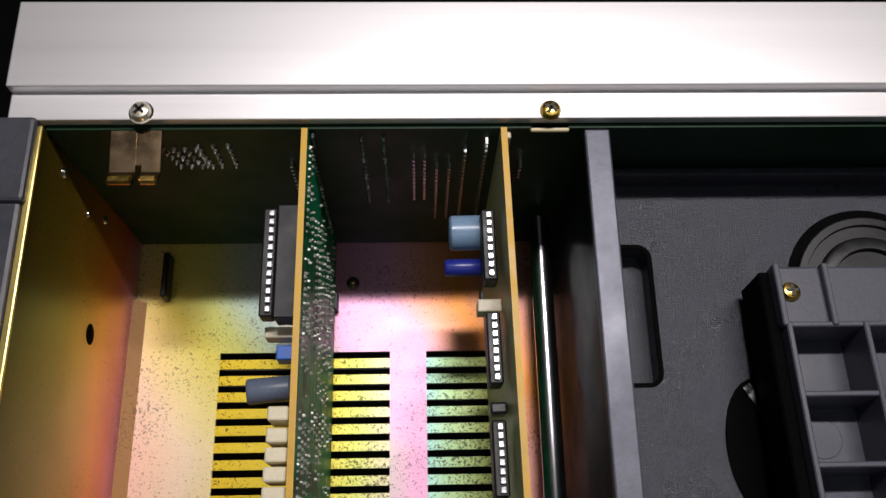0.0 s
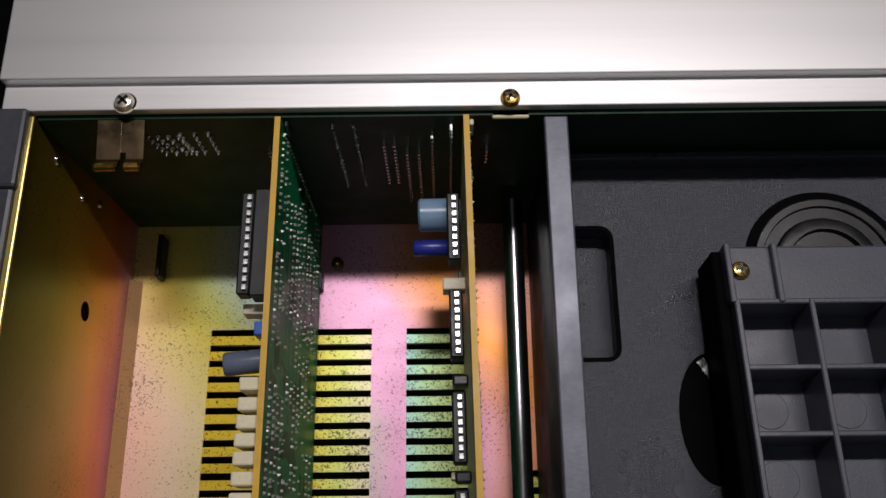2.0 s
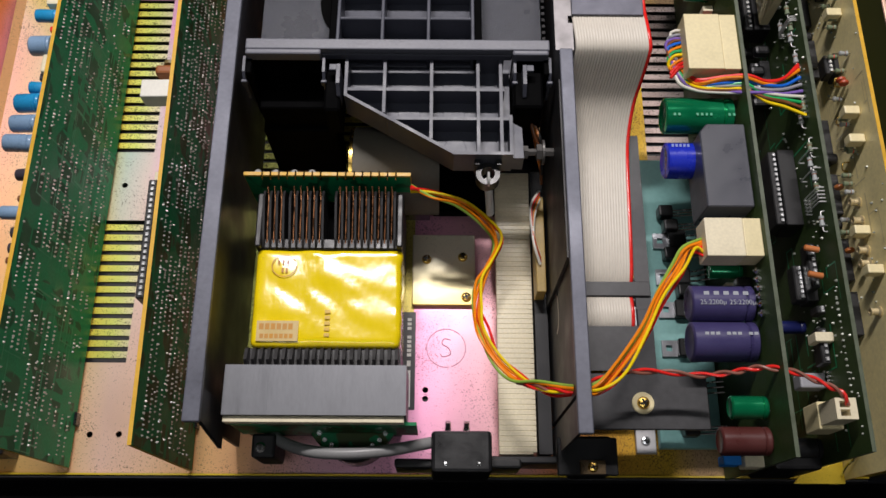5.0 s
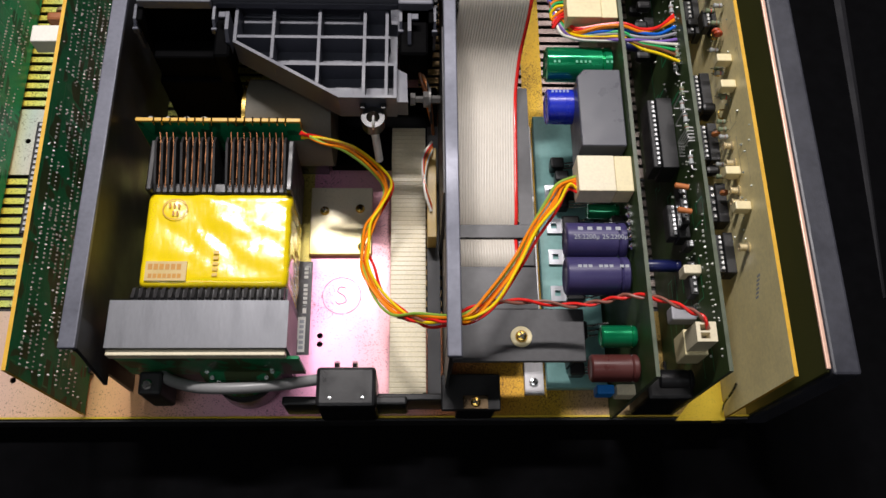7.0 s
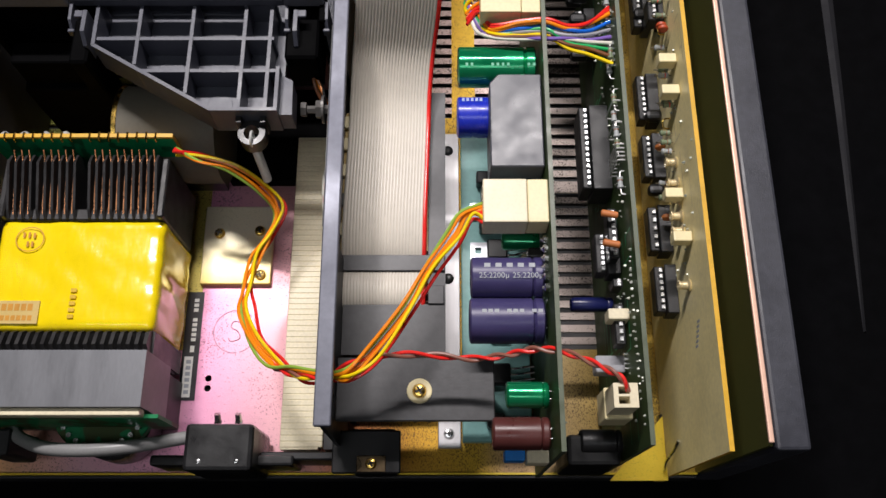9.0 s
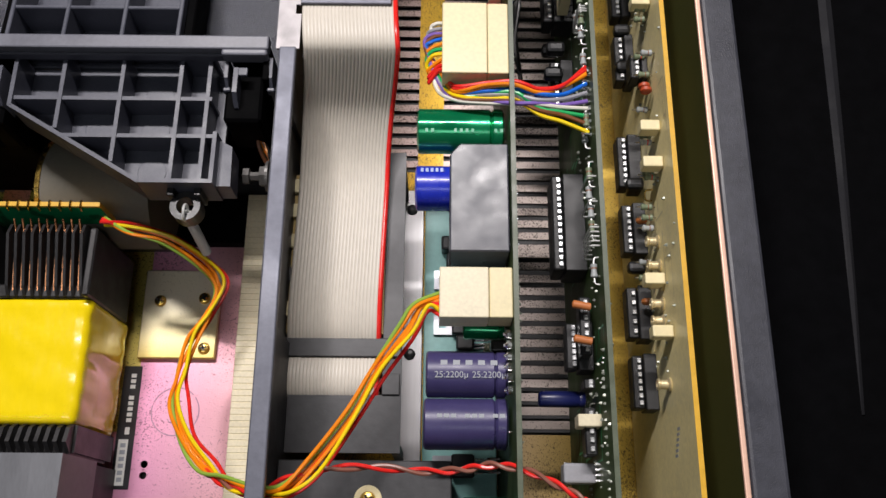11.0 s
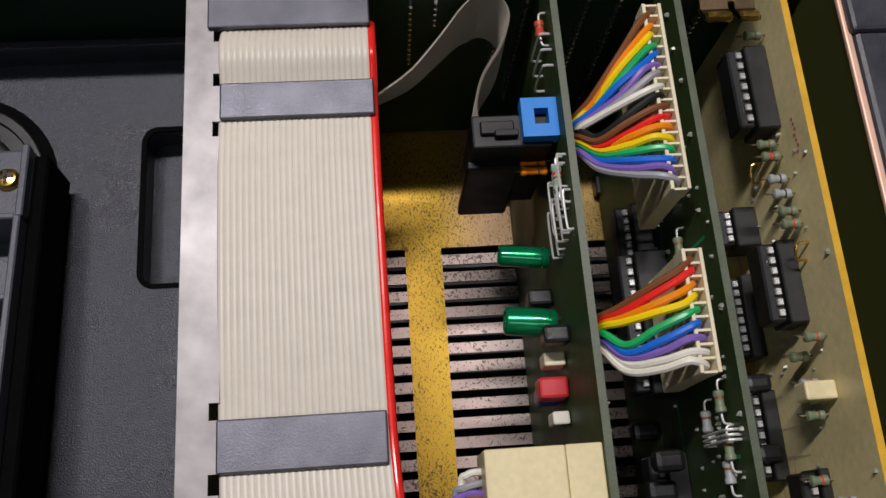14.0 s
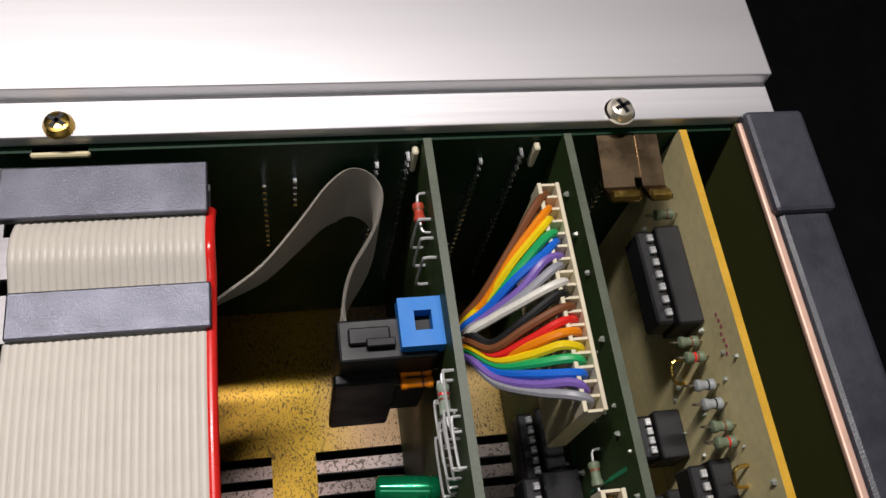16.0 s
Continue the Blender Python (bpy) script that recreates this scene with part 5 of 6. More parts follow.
# ---- ribbon cable over the guide, down to the cable plate ----
def ribbon_sheet(centre, across, width, cores, parent):
    """A ribbon of round cores: centre line points, the way across it, its width."""
    across = Vector(across)
    pitch = width / cores
    for k in range(cores):
        off = across * (-width / 2 + pitch * (k + 0.5))
        bm = B()
        wire(bm, [c + off for c in centre], pitch * 0.85, 10)
        red = k == cores - 1
        part("red_core" if red else "core", bm, RED if red else RIBBON, parent, smooth=True)


rib = thing("ribbon_cable", 318, 200, 40, "wide grey ribbon cable with one red edge core", "ribbon cable")
line = glide([(319.4, 310, 81.5), (319.4, 305, 84.8), (319.4, 300.5, 85.6), (319.4, 297, 84.2), (319.3, 293, 82.8), (319.2, 284, 83.6), (319.2, 270, 84.2), (319.4, 245, 84.0), (319.6, 228, 83.2), (319.8, 218, 82.8), (320.4, 207, 84.4), (321.0, 199.5, 83.6), (321.0, 196.6, 80.0), (319.6, 191.0, 68), (318.0, 185, 57), (316.6, 173, 47.5), (316.2, 160, 44.0), (315.6, 140, 43.6), (315.0, 120, 43.4), (314.8, 108, 41.6), (314.6, 101, 37.5)], 3)
ribbon_sheet(line, (1, 0, 0), 33.0, 26, rib)
low = glide([(314.6, 101, 36.5), (314.4, 95.6, 39.4), (314.4, 89, 40.4), (314.4, 84, 38.5), (314.4, 82, 33)], 3)
for k in range(26):
    bm = B()
    off = Vector((-16.5 + 33 / 26 * (k + 0.5), 0, 0))
    wire(bm, [c + off for c in low], 33 / 26 * 0.85, 10)
    part("red_core" if k == 25 else "core", bm, RED if k == 25 else RIBBON, rib, smooth=True)

# second ribbon: a loop on edge that ends in the plug on the right-hand board
loop = thing("ribbon_loop", 352, 300, 30, "grey ribbon cable looped on edge into a black plug", "ribbon cable")
pts = glide([(331, 290, 77), (336, 294.5, 77.5), (344, 300.5, 78), (351.5, 309.5, 78), (357, 316.6, 78.4), (361.6, 319.8, 79), (365.6, 318.2, 79.4), (367.4, 313.5, 79.4), (365, 306, 79), (360.2, 298.4, 78.4), (358.2, 292, 77.6), (358.6, 287.5, 76)], 4)
bm = B()
prev = None
n = 16
for i, p in enumerate(pts):
    d = (pts[min(i + 1, len(pts) - 1)] - pts[max(i - 1, 0)]).normalized()
    nrm = Vector((-d.y, d.x, 0)).normalized()
    lean = 0.34 * max(0.0, 1 - i / 18)  # the long limb leans towards the front
    row = [bm.verts.new((p.x + nrm.x * 0.28 * (1 if k % 2 else -1), p.y + nrm.y * 0.28 * (1 if k % 2 else -1) + lean * k, p.z - 0.66 * k)) for k in range(2 * n)]
    if prev:
        for k in range(2 * n - 1):
            bm.faces.new((prev[k], prev[k + 1], row[k + 1], row[k]))
    prev = row
bmesh.ops.solidify(bm, geom=list(bm.faces), thickness=0.55)
part("ribbon", bm, RIBBON, loop)
JET = material("jet_plastic", (0.005, 0.005, 0.006), 0.42, 0, 0.2, 200, 0.05, 1500, spec=0.35)
idc = part("plug", box(B(), 356.6, 280.5, 44, 374.6, 288.6, 77.5, 0.5, 2), JET, loop, "black ribbon plug")
bm = box(B(), 358.4, 283.4, 77.0, 366, 286.6, 78.6, 0.3)
box(bm, 361.5, 282.6, 77.2, 366.8, 284.2, 79.2, 0.2)
part("strain_clip", bm, JET, idc)
part("housing", box(B(), 355.6, 278.6, 40, 368, 281, 70, 0.5), JET, loop)
SKYP = material("blue_nylon", (0.006, 0.22, 0.72), 0.5, 0, 0.08, 200)
key = sheet_with_holes(B(), 367.6, 281.6, 376.6, 291.0, [(370.4, 284.6, 373.6, 288.4)], 76.6, 80.4)
part("latch", key, SKYP, loop, "bright blue latch frame")

# cable plate that the ribbon dives through
cp = thing("cable_plate", 318, 90, 0, "dark grey sheet-metal plate with slots for the ribbon", "plate")
part("plate", sheet_with_holes(B(), 299.2, 64, 339.2, 178, [(299.8, 104.5, 332.4, 176.0), (299.8, 84.0, 332.4, 97.4)], 38.2, 39.6), GREY_SHEET, cp)
part("strap", box(B(), 297.0, 97.4, 39.7, 339.0, 104.2, 40.9, 0.3), GREY_SHEET, cp)
part("tail", box(B(), 332.4, 84.0, 39.7, 338.6, 91.5, 40.6, 0.2), GREY_SHEET, cp)
for x, y in ((301, 66), (337.5, 66), (301, 174), (337.5, 174)):
    part("standoff", box(B(), x - 1.5, y - 1.5, 0.1, x + 1.5, y + 1.5, 38.2), MATT, cp)
lowb = thing("small_board", 318, 136, 30, "small amber circuit board under the ribbon", "circuit board")
part("board", box(B(), 296.5, 106, 38.6, 332.2, 168, 40.0), material("amber_board", (0.42, 0.28, 0.07), 0.45, 0, 0.15, 150), lowb)
part("standoff", box(B(), 316, 134, 0.1, 320, 138, 38.6), MATT, lowb)
for y in (112, 125, 138, 150, 160):
    part("component", box(B(), 297.0, y, 40.0, 299.2, y + 5.5, 42.0, 0.3), IC if int(y) % 2 else CREAM_P, lowb)
    part("component", box(B(), 304.0, y + 3, 40.0, 308.0, y + 7, 41.2, 0.3), IC if int(y) % 2 == 0 else TIN, lowb)
shelf = thing("support_sheet", 327, 48, 0, "dark grey sheet-metal support with a brass washered screw", "support")
part("sheet", box(B(), 299.2, 37.2, 48.0, 357.0, 60.6, 50.0, 0.4), GREY_SHEET, shelf)
part("leg", box(B(), 300, 44, 0.2, 302, 58, 48), GREY_SHEET, shelf)
part("leg", box(B(), 355, 44, 9, 357, 58, 48), GREY_SHEET, shelf)
part("washer", turned(B(), (329.6, 48, 50.0), (329.6, 48, 51), [(0, 4.6), (0.5, 4.6), (0.7, 4.3), (0.7, 0)], 30), CREAM_P, shelf)
cross_screw("screw", 329.6, 48, 50.7, 2.6, BRASS, shelf)

# ---- heat sink strip, teal board and power transistors ----
hs = thing("aluminium_bracket", 340.5, 105, 0, "bare aluminium bracket strip with black screws", "bracket")
part("strip", box(B(), 336.2, 33.6, 0.4, 345.6, 178, 2.6, 0.3), material("dull_aluminium", (0.50, 0.49, 0.50), 0.45, 0.6, 0.12, 60, 0.08, 900, 0.08, stretch=(1.5, 0.1, 1)), hs)
for y in (168.9, 106.7):
    part("screw_head", turned(B(), (340.6, y, 2.6), (340.6, y, 4), [(0, 2.4), (0.8, 2.2), (1.2, 1.4), (1.2, 0)], 18), BLACK, hs, smooth=True)
cross_screw("screw", 340.6, 39.5, 2.6, 2.2, TIN, hs)
teal = thing("insulator_sheet", 358, 108, 0, "pale teal insulating sheet under the power transistors", "insulator sheet")
part("sheet", box(B(), 346.2, 35.4, 3.2, 374.6, 181, 8.0, 0.4), TEALM, teal)
power = thing("power_transistor", 356, 117, 8, "power transistor with a bare metal tab", "transistor", "power transistors")
bm = sheet_with_holes(B(), 350.2, 113.2, 357.4, 121.0, [(352.2, 115.8, 355.0, 118.6)], 8.4, 9.6)
part("tab", bm, STEEL, power)
part("body", box(B(), 357.4, 112.8, 8.4, 366.0, 121.4, 13.0, 0.6), IC, power)
for y in (114.6, 117.1, 119.6):
    part("leg", wire(B(), glide([(366, y, 10.6), (369, y, 10.8), (371.5, y, 13), (375.6, y, 15)], 3), 0.45, 6), TIN, power)
for y in (135.8, 100.5, 81.5, 62.4):
    copy_thing(power, Matrix.Translation((0.356, (117 + y - 117.1) * MM, 0.008)))
for y, dx in ((150, 0), (142.5, 2), (128, 1), (43, 3), (109, 6)):
    t = thing("driver_transistor", 356 + dx, y, 8, "small black transistor on the teal sheet", "transistor", "driver transistors")
    part("body", box(B(), 353 + dx, y - 3, 8.2, 360 + dx, y + 3, 15.5, 0.9, 2), BLACK, t)
    for k in (-1.5, 0, 1.5):
        part("leg", wire(B(), glide([(360 + dx, y + k, 11), (364 + dx, y + k, 11.5), (G1X, y + k, 14)], 3), 0.4, 6), TIN, t)

# ---- power board: large parts on its left face ----
PURPLE = material("violet_sleeve", (0.050, 0.042, 0.13), 0.36, 0, 0.14, 200)
EMER = material("emerald_sleeve", (0.005, 0.26, 0.10), 0.18, 0.55, 0.1, 200, coat=0.4)
COBALT = material("cobalt_sleeve", (0.014, 0.030, 0.48), 0.24, 0, 0.12, 200, coat=0.3)
MAROON = material("maroon_sleeve", (0.085, 0.022, 0.020), 0.35, 0, 0.15, 200)
def can_text(cap, body, x, y, z, size, mat):
    cu = bpy.data.curves.new("value", "FONT")
    cu.body, cu.size, cu.extrude, cu.align_x, cu.align_y = body, size * MM, 0.00003, "CENTER", "CENTER"
    tmp = bpy.data.objects.new("value", cu)
    scene.collection.objects.link(tmp)
    bpy.context.view_layer.update()
    me = bpy.data.meshes.new_from_object(tmp.evaluated_get(bpy.context.evaluated_depsgraph_get()))
    bpy.data.objects.remove(tmp)
    me.materials.append(mat)
    ob = new("printed_value", me)
    ob.parent = cap
    o = ORIGIN[cap]
    ob.location = ((x - o.x) * MM, (y - o.y) * MM, (z - o.z) * MM)
    return ob


cap = electrolytic(g1, G1X, -1, 86.9, 63.6, 26.4, 7.6, PURPLE)
can_text(cap, "25:2200µ", 356.5, 85.4, 71.25, 2.9, INK_G)
can_text(cap, "25:2200µ", 368.5, 85.4, 71.25, 2.9, INK_G)
marks(cap, [(353.0 + 4 * k, 88.6, 355.2 + 4 * k, 90.2, 70.9) for k in range(5)], INK_G)
cap = electrolytic(g1, G1X, -1, 71.0, 62.4, 27.0, 8.2, PURPLE)
marks(cap, [(352 + 2.2 * k, 72.0, 353.6 + 2.2 * k, 73.2, 70.5) for k in range(10) if k % 4 != 3], INK_G)
cap = electrolytic(g1, G1X, -1, 173.4, 67.0, 30.6, 8.0, EMER)
marks(cap, [(347.0 + 2.0 * k, 169.6, 348.0 + 2.0 * k, 171.2, 74.5) for k in (0, 1, 5, 6, 7, 8, 12, 13)], material("pale_green_print", (0.06, 0.36, 0.20), 0.4, 0, 0.1, 200))
cap = electrolytic(g1, G1X, -1, 152.6, 64.0, 31.0, 8.0, COBALT)
marks(cap, [(345.6 + 1.7 * k, 155.8, 346.6 + 1.7 * k, 157.2, 71.5) for k in range(5)], material("pale_blue_print", (0.16, 0.22, 0.55), 0.4, 0, 0.1, 200))
bm = B()
prism(bm, [(355.6, 124), (375.2, 124), (375.2, 162.6), (359.0, 162.6), (355.6, 158.6)], "z", 58, 80)
bmesh.ops.bevel(bm, geom=bm.edges[:], offset=0.5, segments=1, affect="EDGES")
part("relay", bm, material("slate_relay", (0.060, 0.063, 0.080), 0.34, 0, 0.12, 250, 0.04, 2000), g1, "slate-grey relay block")
for y in (128, 137, 146, 155, 160):
    part("relay_pin", rod(B(), (374.8, y, 76), (378.4, y, 76), 0.6, 8), TIN, g1)
electrolytic(g1, G1X, -1, 43.6, 65.6, 14.6, 4.6, EMER)
electrolytic(g1, G1X, -1, 30.6, 64.4, 19.6, 5.6, MAROON)
electrolytic(g1, G1X, -1, 103.8, 56.6, 14.0, 3.4, EMER)
for y, dz, r in ((260.4, 0, 2.5), (244.6, 0, 3.3)):
    electrolytic(g1, G1X, -1, y, 58 + dz, 12.0, r, EMER, dy=1.2)
block(g1, "film_capacitor", 368.8, 227.2, 54, G1X - 0.2, 232.0, 60.5, material("red_film", (0.55, 0.02, 0.03), 0.3, 0, 0.1, 200), 0.7)
block(g1, "film_capacitor", 370.5, 234.4, 54, G1X - 0.2, 237.6, 60.5, IVORY, 0.5)
block(g1, "film_capacitor", 371.5, 221.5, 52, G1X - 0.2, 224.5, 58.5, WHITE, 0.5)
block(g1, "film_capacitor", 367.5, 21.8, 46, G1X - 0.2, 26.4, 55, IVORY, 0.6)
block(g1, "film_capacitor", 360, 23, 44, 367.3, 27, 52, SKYP, 0.6)
block(g1, "film_capacitor", 368, 95.5, 46, G1X - 0.2, 99.5, 55, IVORY, 0.6)
for y, z, mat in ((229, 50, NAVY), (240, 66, BLACK), (252, 52, BLACK), (96.5, 62, BLACK), (92.8, 50, BLACK)):
    block(g1, "ceramic_capacitor", 369.5, y - 2, z - 3, G1X - 0.2, y + 2, z + 3, mat, 0.8)
for k in range(16):
    y, z, o = 259.5 + 6.0 * (k % 2) - 0.3 * (k // 2) + rng.uniform(-0.8, 0.8), 82.5 - 2.0 * (k // 2), 1.3 + 0.4 * (k % 3)
    n = rng.uniform(8.0, 11.5)
    part("wire_link", wire(B(), glide([(G1X, y, z), (G1X - o + 0.5, y, z), (G1X - o, y + 0.7, z), (G1X - o - 0.3, y + n - 0.7, z + 0.8), (G1X - o + 0.4, y + n, z + 0.9), (G1X, y + n, z + 0.9)], 3), 0.26, 6), LINK, g1)
for y in (306, 302, 298):
    part("wire_link", lead_loop(B(), G1X, y, 82, -2.4, 12), LINK, g1)
resistor(g1, G1X, -1, 271.5, 80, material("pale_green_body", (0.34, 0.42, 0.33), 0.45, 0, 0.1, 300), 6.0, (RED, BROWN), along=True)
resistor(g1, G1X, -1, 308.5, 80, material("red_body", (0.5, 0.06, 0.03), 0.45, 0, 0.1, 300), 4.2, (BROWN,), along=True)
for y in (278.6, 281):
    resistor(g1, G1X, -1, y, 68, ORANGE, 6.5, (BROWN,))
spots = [(rng.uniform(26, 318), rng.uniform(10, 84)) for _ in range(420)]
spots += [(96 + 2.5 * k, 80) for k in range(10)] + [(96 + 2.5 * k, 72) for k in range(10)]
solder_points(g1, G1X + 1.6, 1, spots, 1.0, 0.55)
for y in (98, 94.5, 91, 87.5, 84, 80):
    part("eyelet", turned(B(), (G1X, y, 74), (G1X - 3, y, 74), [(0, 1.5), (1.4, 1.5), (2.0, 0.6), (2.6, 0.5), (2.6, 0)], 10), TIN, g1)

# ---- plugs with their harnesses ----
def plug(name, label, x0, xm, x1, y0, y1, z0, z1, mats, board):
    t = thing(name, (x0 + xm) / 2, (y0 + y1) / 2, z0, label, "cable plug", "cable plugs")
    part("plug_body", box(B(), x0, y0, z0, xm - 0.15, y1, z1, 0.4, 2), mats[0], t)
    part("header", box(B(), xm, y0 + 0.2, z0, x1, y1 + 0.1, z1 - 0.6, 0.4, 2), mats[1], board, "pale plastic header")
    return t


c1 = plug("cable_plug", "cream plug with a rainbow harness on the power board", 352.6, 368.4, G1X, 186.8, 215.0, 70, 85, (CREAM_P, CREAM_P), g1)
c2 = plug("cable_plug", "ivory plug with a yellow and red harness on the power board", 352.4, 368.2, G1X, 101.2, 117.8, 71, 83, (IVORY, CREAM_P), g1)


def strand(parent, pts, mat, r=0.75, name="wire", loose=0.0):
    pts = [Vector(p) + (Vector((rng.uniform(-1, 1), rng.uniform(-1, 1), rng.uniform(-0.7, 0.7))) * loose if 0 < i < len(pts) - 1 else Vector()) for i, p in enumerate(pts)]
    return part(name, wire(B(), glide(pts, 6), r, 8), mat, parent, smooth=True)


rainbow = ((WHITEW, 0, 0.0, 0.36), (GREYW, 1, 0.40, 0.60), (VIOLET, 2, 0.12, 0.47), (BLUEW, 3, 0.66, 0.74), (ORANGE, 4, 0.86, 0.90), (GREENW, 5, 0.46, 0.24), (YELLOW, 6, 0.28, 0.0), (ORANGE, 7, 0.80, 0.88), (RED, 8, 0.90, 0.95), (RED, 9, 1.0, 1.0), (BROWN, 2.5, 0.2, 0.12))
for m, k, p, q in rainbow:
    y = 211.5 - 2.1 * k
    out = 2.2 + 3.2 * math.sin(math.pi * (k + 1.5) / 11)
    up = 1.6 if m in (RED, ORANGE) else 0
    strand(c1, [(353, y, 77), (352.6 - out * 0.7, y - 0.6, 77 - 0.2 * k), (350.6 - out * 0.75, y - 4.0 + 1.5 * p, 75.5 - 0.3 * k), (350.5 + 2.0 * p, 195.5 - 6.5 * (1 - p), 73.5 + up), (357, 184.4 - 3.6 * (1 - p), 77 + up), (368, 184.6 - 6.0 * (1 - p), 80.5 + up - 1.5 * (1 - p)), (378, 184.6 - 7.5 * (1 - p), 82.5 + up - 2 * (1 - p)), (386, 182.0 - 8.0 * (1 - q), 83 - 3 * (1 - q)), (394, 184.6 - 13.0 * (1 - q), 81.5 - 2 * (1 - q)), (G2X - 1.0, 193.0 - 25.5 * (1 - q), 79)], m, 0.74, loose=0.7)
LIME = material("lime_pvc", (0.28, 0.45, 0.06), 0.4, 0, 0.1, 200)
for k, (m, dz) in enumerate(((LIME, 0.6), (ORANGE, 1.4), (ORANGE, -0.6), (RED, -1.8), (ORANGE, 0.4), (YELLOW, 2.2), (RED, -2.6))):
    o = (k - 3) * 1.3
    way = [(254, 137, 50), (266, 131.5, 43), (271, 123.5, 38), (267, 113, 36), (263.5, 104, 37), (261.5, 90, 42), (263.5, 79, 48), (268.5, 67, 51), (277, 57.5, 54), (287, 51.5, 63), (298, 48.8, 71), (306, 48.5, 75), (315, 56, 77), (326, 71.5, 77), (334, 86, 76), (342, 99, 76), (347, 106, 77)]
    strand(c2, [(232, 144.5 - 0.5 * k, 55 - dz), (241, 140.5 + o * 0.5, 53.5 + dz)] + [(x + o * 0.5, y + o * (0.45 if i < 9 else -0.4), z + dz * 0.8) for i, (x, y, z) in enumerate(way)] + [(353, 111.0 - 1.3 * k, 77)], m, 0.66, loose=1.0)
pair = thing("twisted_pair", 350, 55, 50, "twisted red and brown pair to a small header", "wire", "loose wires")
base = glide([(277, 56, 55), (287, 51, 64), (298, 49, 72), (312, 54.5, 75), (330, 56.5, 72), (348, 55.5, 70), (360, 55.8, 74), (369, 56.8, 78), (379, 54.8, 82), (389, 49.8, 85), (396, 45.5, 86), (398.5, 41.5, 84)], 14)
for k, m in ((0, RED), (1, material("umber_pvc", (0.26, 0.10, 0.07), 0.36, 0, 0.1, 200))):
    pts = []
    for i, p in enumerate(base):
        a = i * 0.36 + k * math.pi
        pts.append(p + Vector((0, math.cos(a) * 0.78, math.sin(a) * 0.78)))
    part("wire", wire(B(), pts, 0.66, 8), m, pair, smooth=True)

# ---- cable-header board: headers with rainbow wires, chips, resistors ----
def header_with_wires(y0, y1, colours, meet, label):
    t = thing("rainbow_cable", 392, (y0 + y1) / 2, 50, label, "ribbon of wires", "rainbow cables")
    h = part("header", box(B(), 396.6, y0, 60, 400.6, y1, 80.5, 0.3), CREAM_P, g2, "cream plastic wire header")
    n = len(colours)
    pitch = (y1 - y0 - 1.4) / n
    bm = B()
    box(bm, 396.4, y0, 80.5, 397.2, y1, 86, 0.1)
    box(bm, 400.0, y0, 80.5, 400.8, y1, 86, 0.1)
    for k in range(n + 1):
        y = y0 + 0.2 + k * (y1 - y0 - 0.4) / n
        box(bm, 397.2, y - 0.25, 80.5, 400.0, y + 0.25, 85.4)
    part("comb_top", bm, IVORY, h)
    bm = B()
    for k in range(n):
        y = y1 - 0.7 - pitch * (k + 0.5)
        rod(bm, (400.6, y, 70), (G2X, y, 70), 0.4, 6)
    part("header_pins", bm, TIN, h)
    for k, m in enumerate(colours):
        y = y1 - 0.7 - pitch * (k + 0.5)
        q = (k + 0.5) / n
        my = meet + (0.5 - q) * 7.0
        dip = 2.5 * abs(q - 0.45)
        strand(t, [(398.7, y, 80.2), (398.2, y - 0.1, 84.6), (395.2, y + (meet - y) * 0.10 - 0.8, 85.6), (390.0, y + (my - y) * 0.42 - (3.0 if q > 0.45 else 1.4), 83.4 - dip), (384.6, y + (my - y) * 0.8 - (4.2 if q > 0.45 else 0.6), 79.0 - 1.6 * dip), (380.6, my, 74.0 - 2 * dip), (379.4, my - 1.0, 60), (379.2, my - 2.0, 40), (380, my - 3, 22)], m, 0.88, loose=0.45)
    return t


header_with_wires(265.6, 310.6, [BROWN, ORANGE, YELLOW, GREENW, BLUEW, VIOLET, GREYW, WHITEW, BLACKW, BROWN, RED, ORANGE, YELLOW, GREENW, BLUEW, VIOLET, GREYW], 285.0, "seventeen rainbow wires fanned into a cream header")
header_with_wires(226.8, 252.5, [BROWN, RED, ORANGE, YELLOW, GREENW, BLUEW, VIOLET, WHITEW, WHITEW], 238.5, "nine rainbow wires fanned into a cream header")
dark = thing("wire_bundle", 384, 255, 22, "dark wires bundled low between two boards", "wire", "loose wires")
for i in range(7):
    part("wire", wire(B(), glide([(381 + 1.2 * (i % 3), 300 - 8 * i, 30 + 4 * (i % 3)), (385, 270 - 3 * i, 34), (383, 245 - 2 * i, 30), (386, 215, 26)], 5), 0.8, 7), BLACKW, dark, smooth=True)

for y0, y1, z, n, out, w in ((125.0, 160.3, 52, 14, 11.6, 13), (228.0, 261.3, 50, 12, 11.8, 9), (89.5, 105.0, 58, 7, 9.0, 7), (92.5, 112.0, 66, 7, 5.5, 7), (81.5, 84.8, 66, 2, 5.0, 7), (61.0, 76.0, 64, 5, 5.0, 7), (262, 276, 44, 6, 9, 7), (194, 214, 44, 8, 9, 7)):
    chip(g2, G2X, -1, y0, y1, z, n, w, out, socket=out > 8)
block(g2, "transistor", 393.0, 53.2, 50, G2X - 0.2, 59.5, 58, GREYW, 0.8)
for k in range(4):
    part("leg", rod(B(), (G2X - 1.5, 53.6 + 1.7 * k, 62), (G2X + 2, 53.6 + 1.7 * k, 62), 0.6, 6), TIN, g2)
h = part("header", sheet_with_holes(B(), 393.4, 36.0, 401.4, 44.0, [(395, 37.2, 398.6, 39.6), (395, 40.4, 398.6, 42.8)], 70, 85), IVORY, g2, "ivory two-pin header")
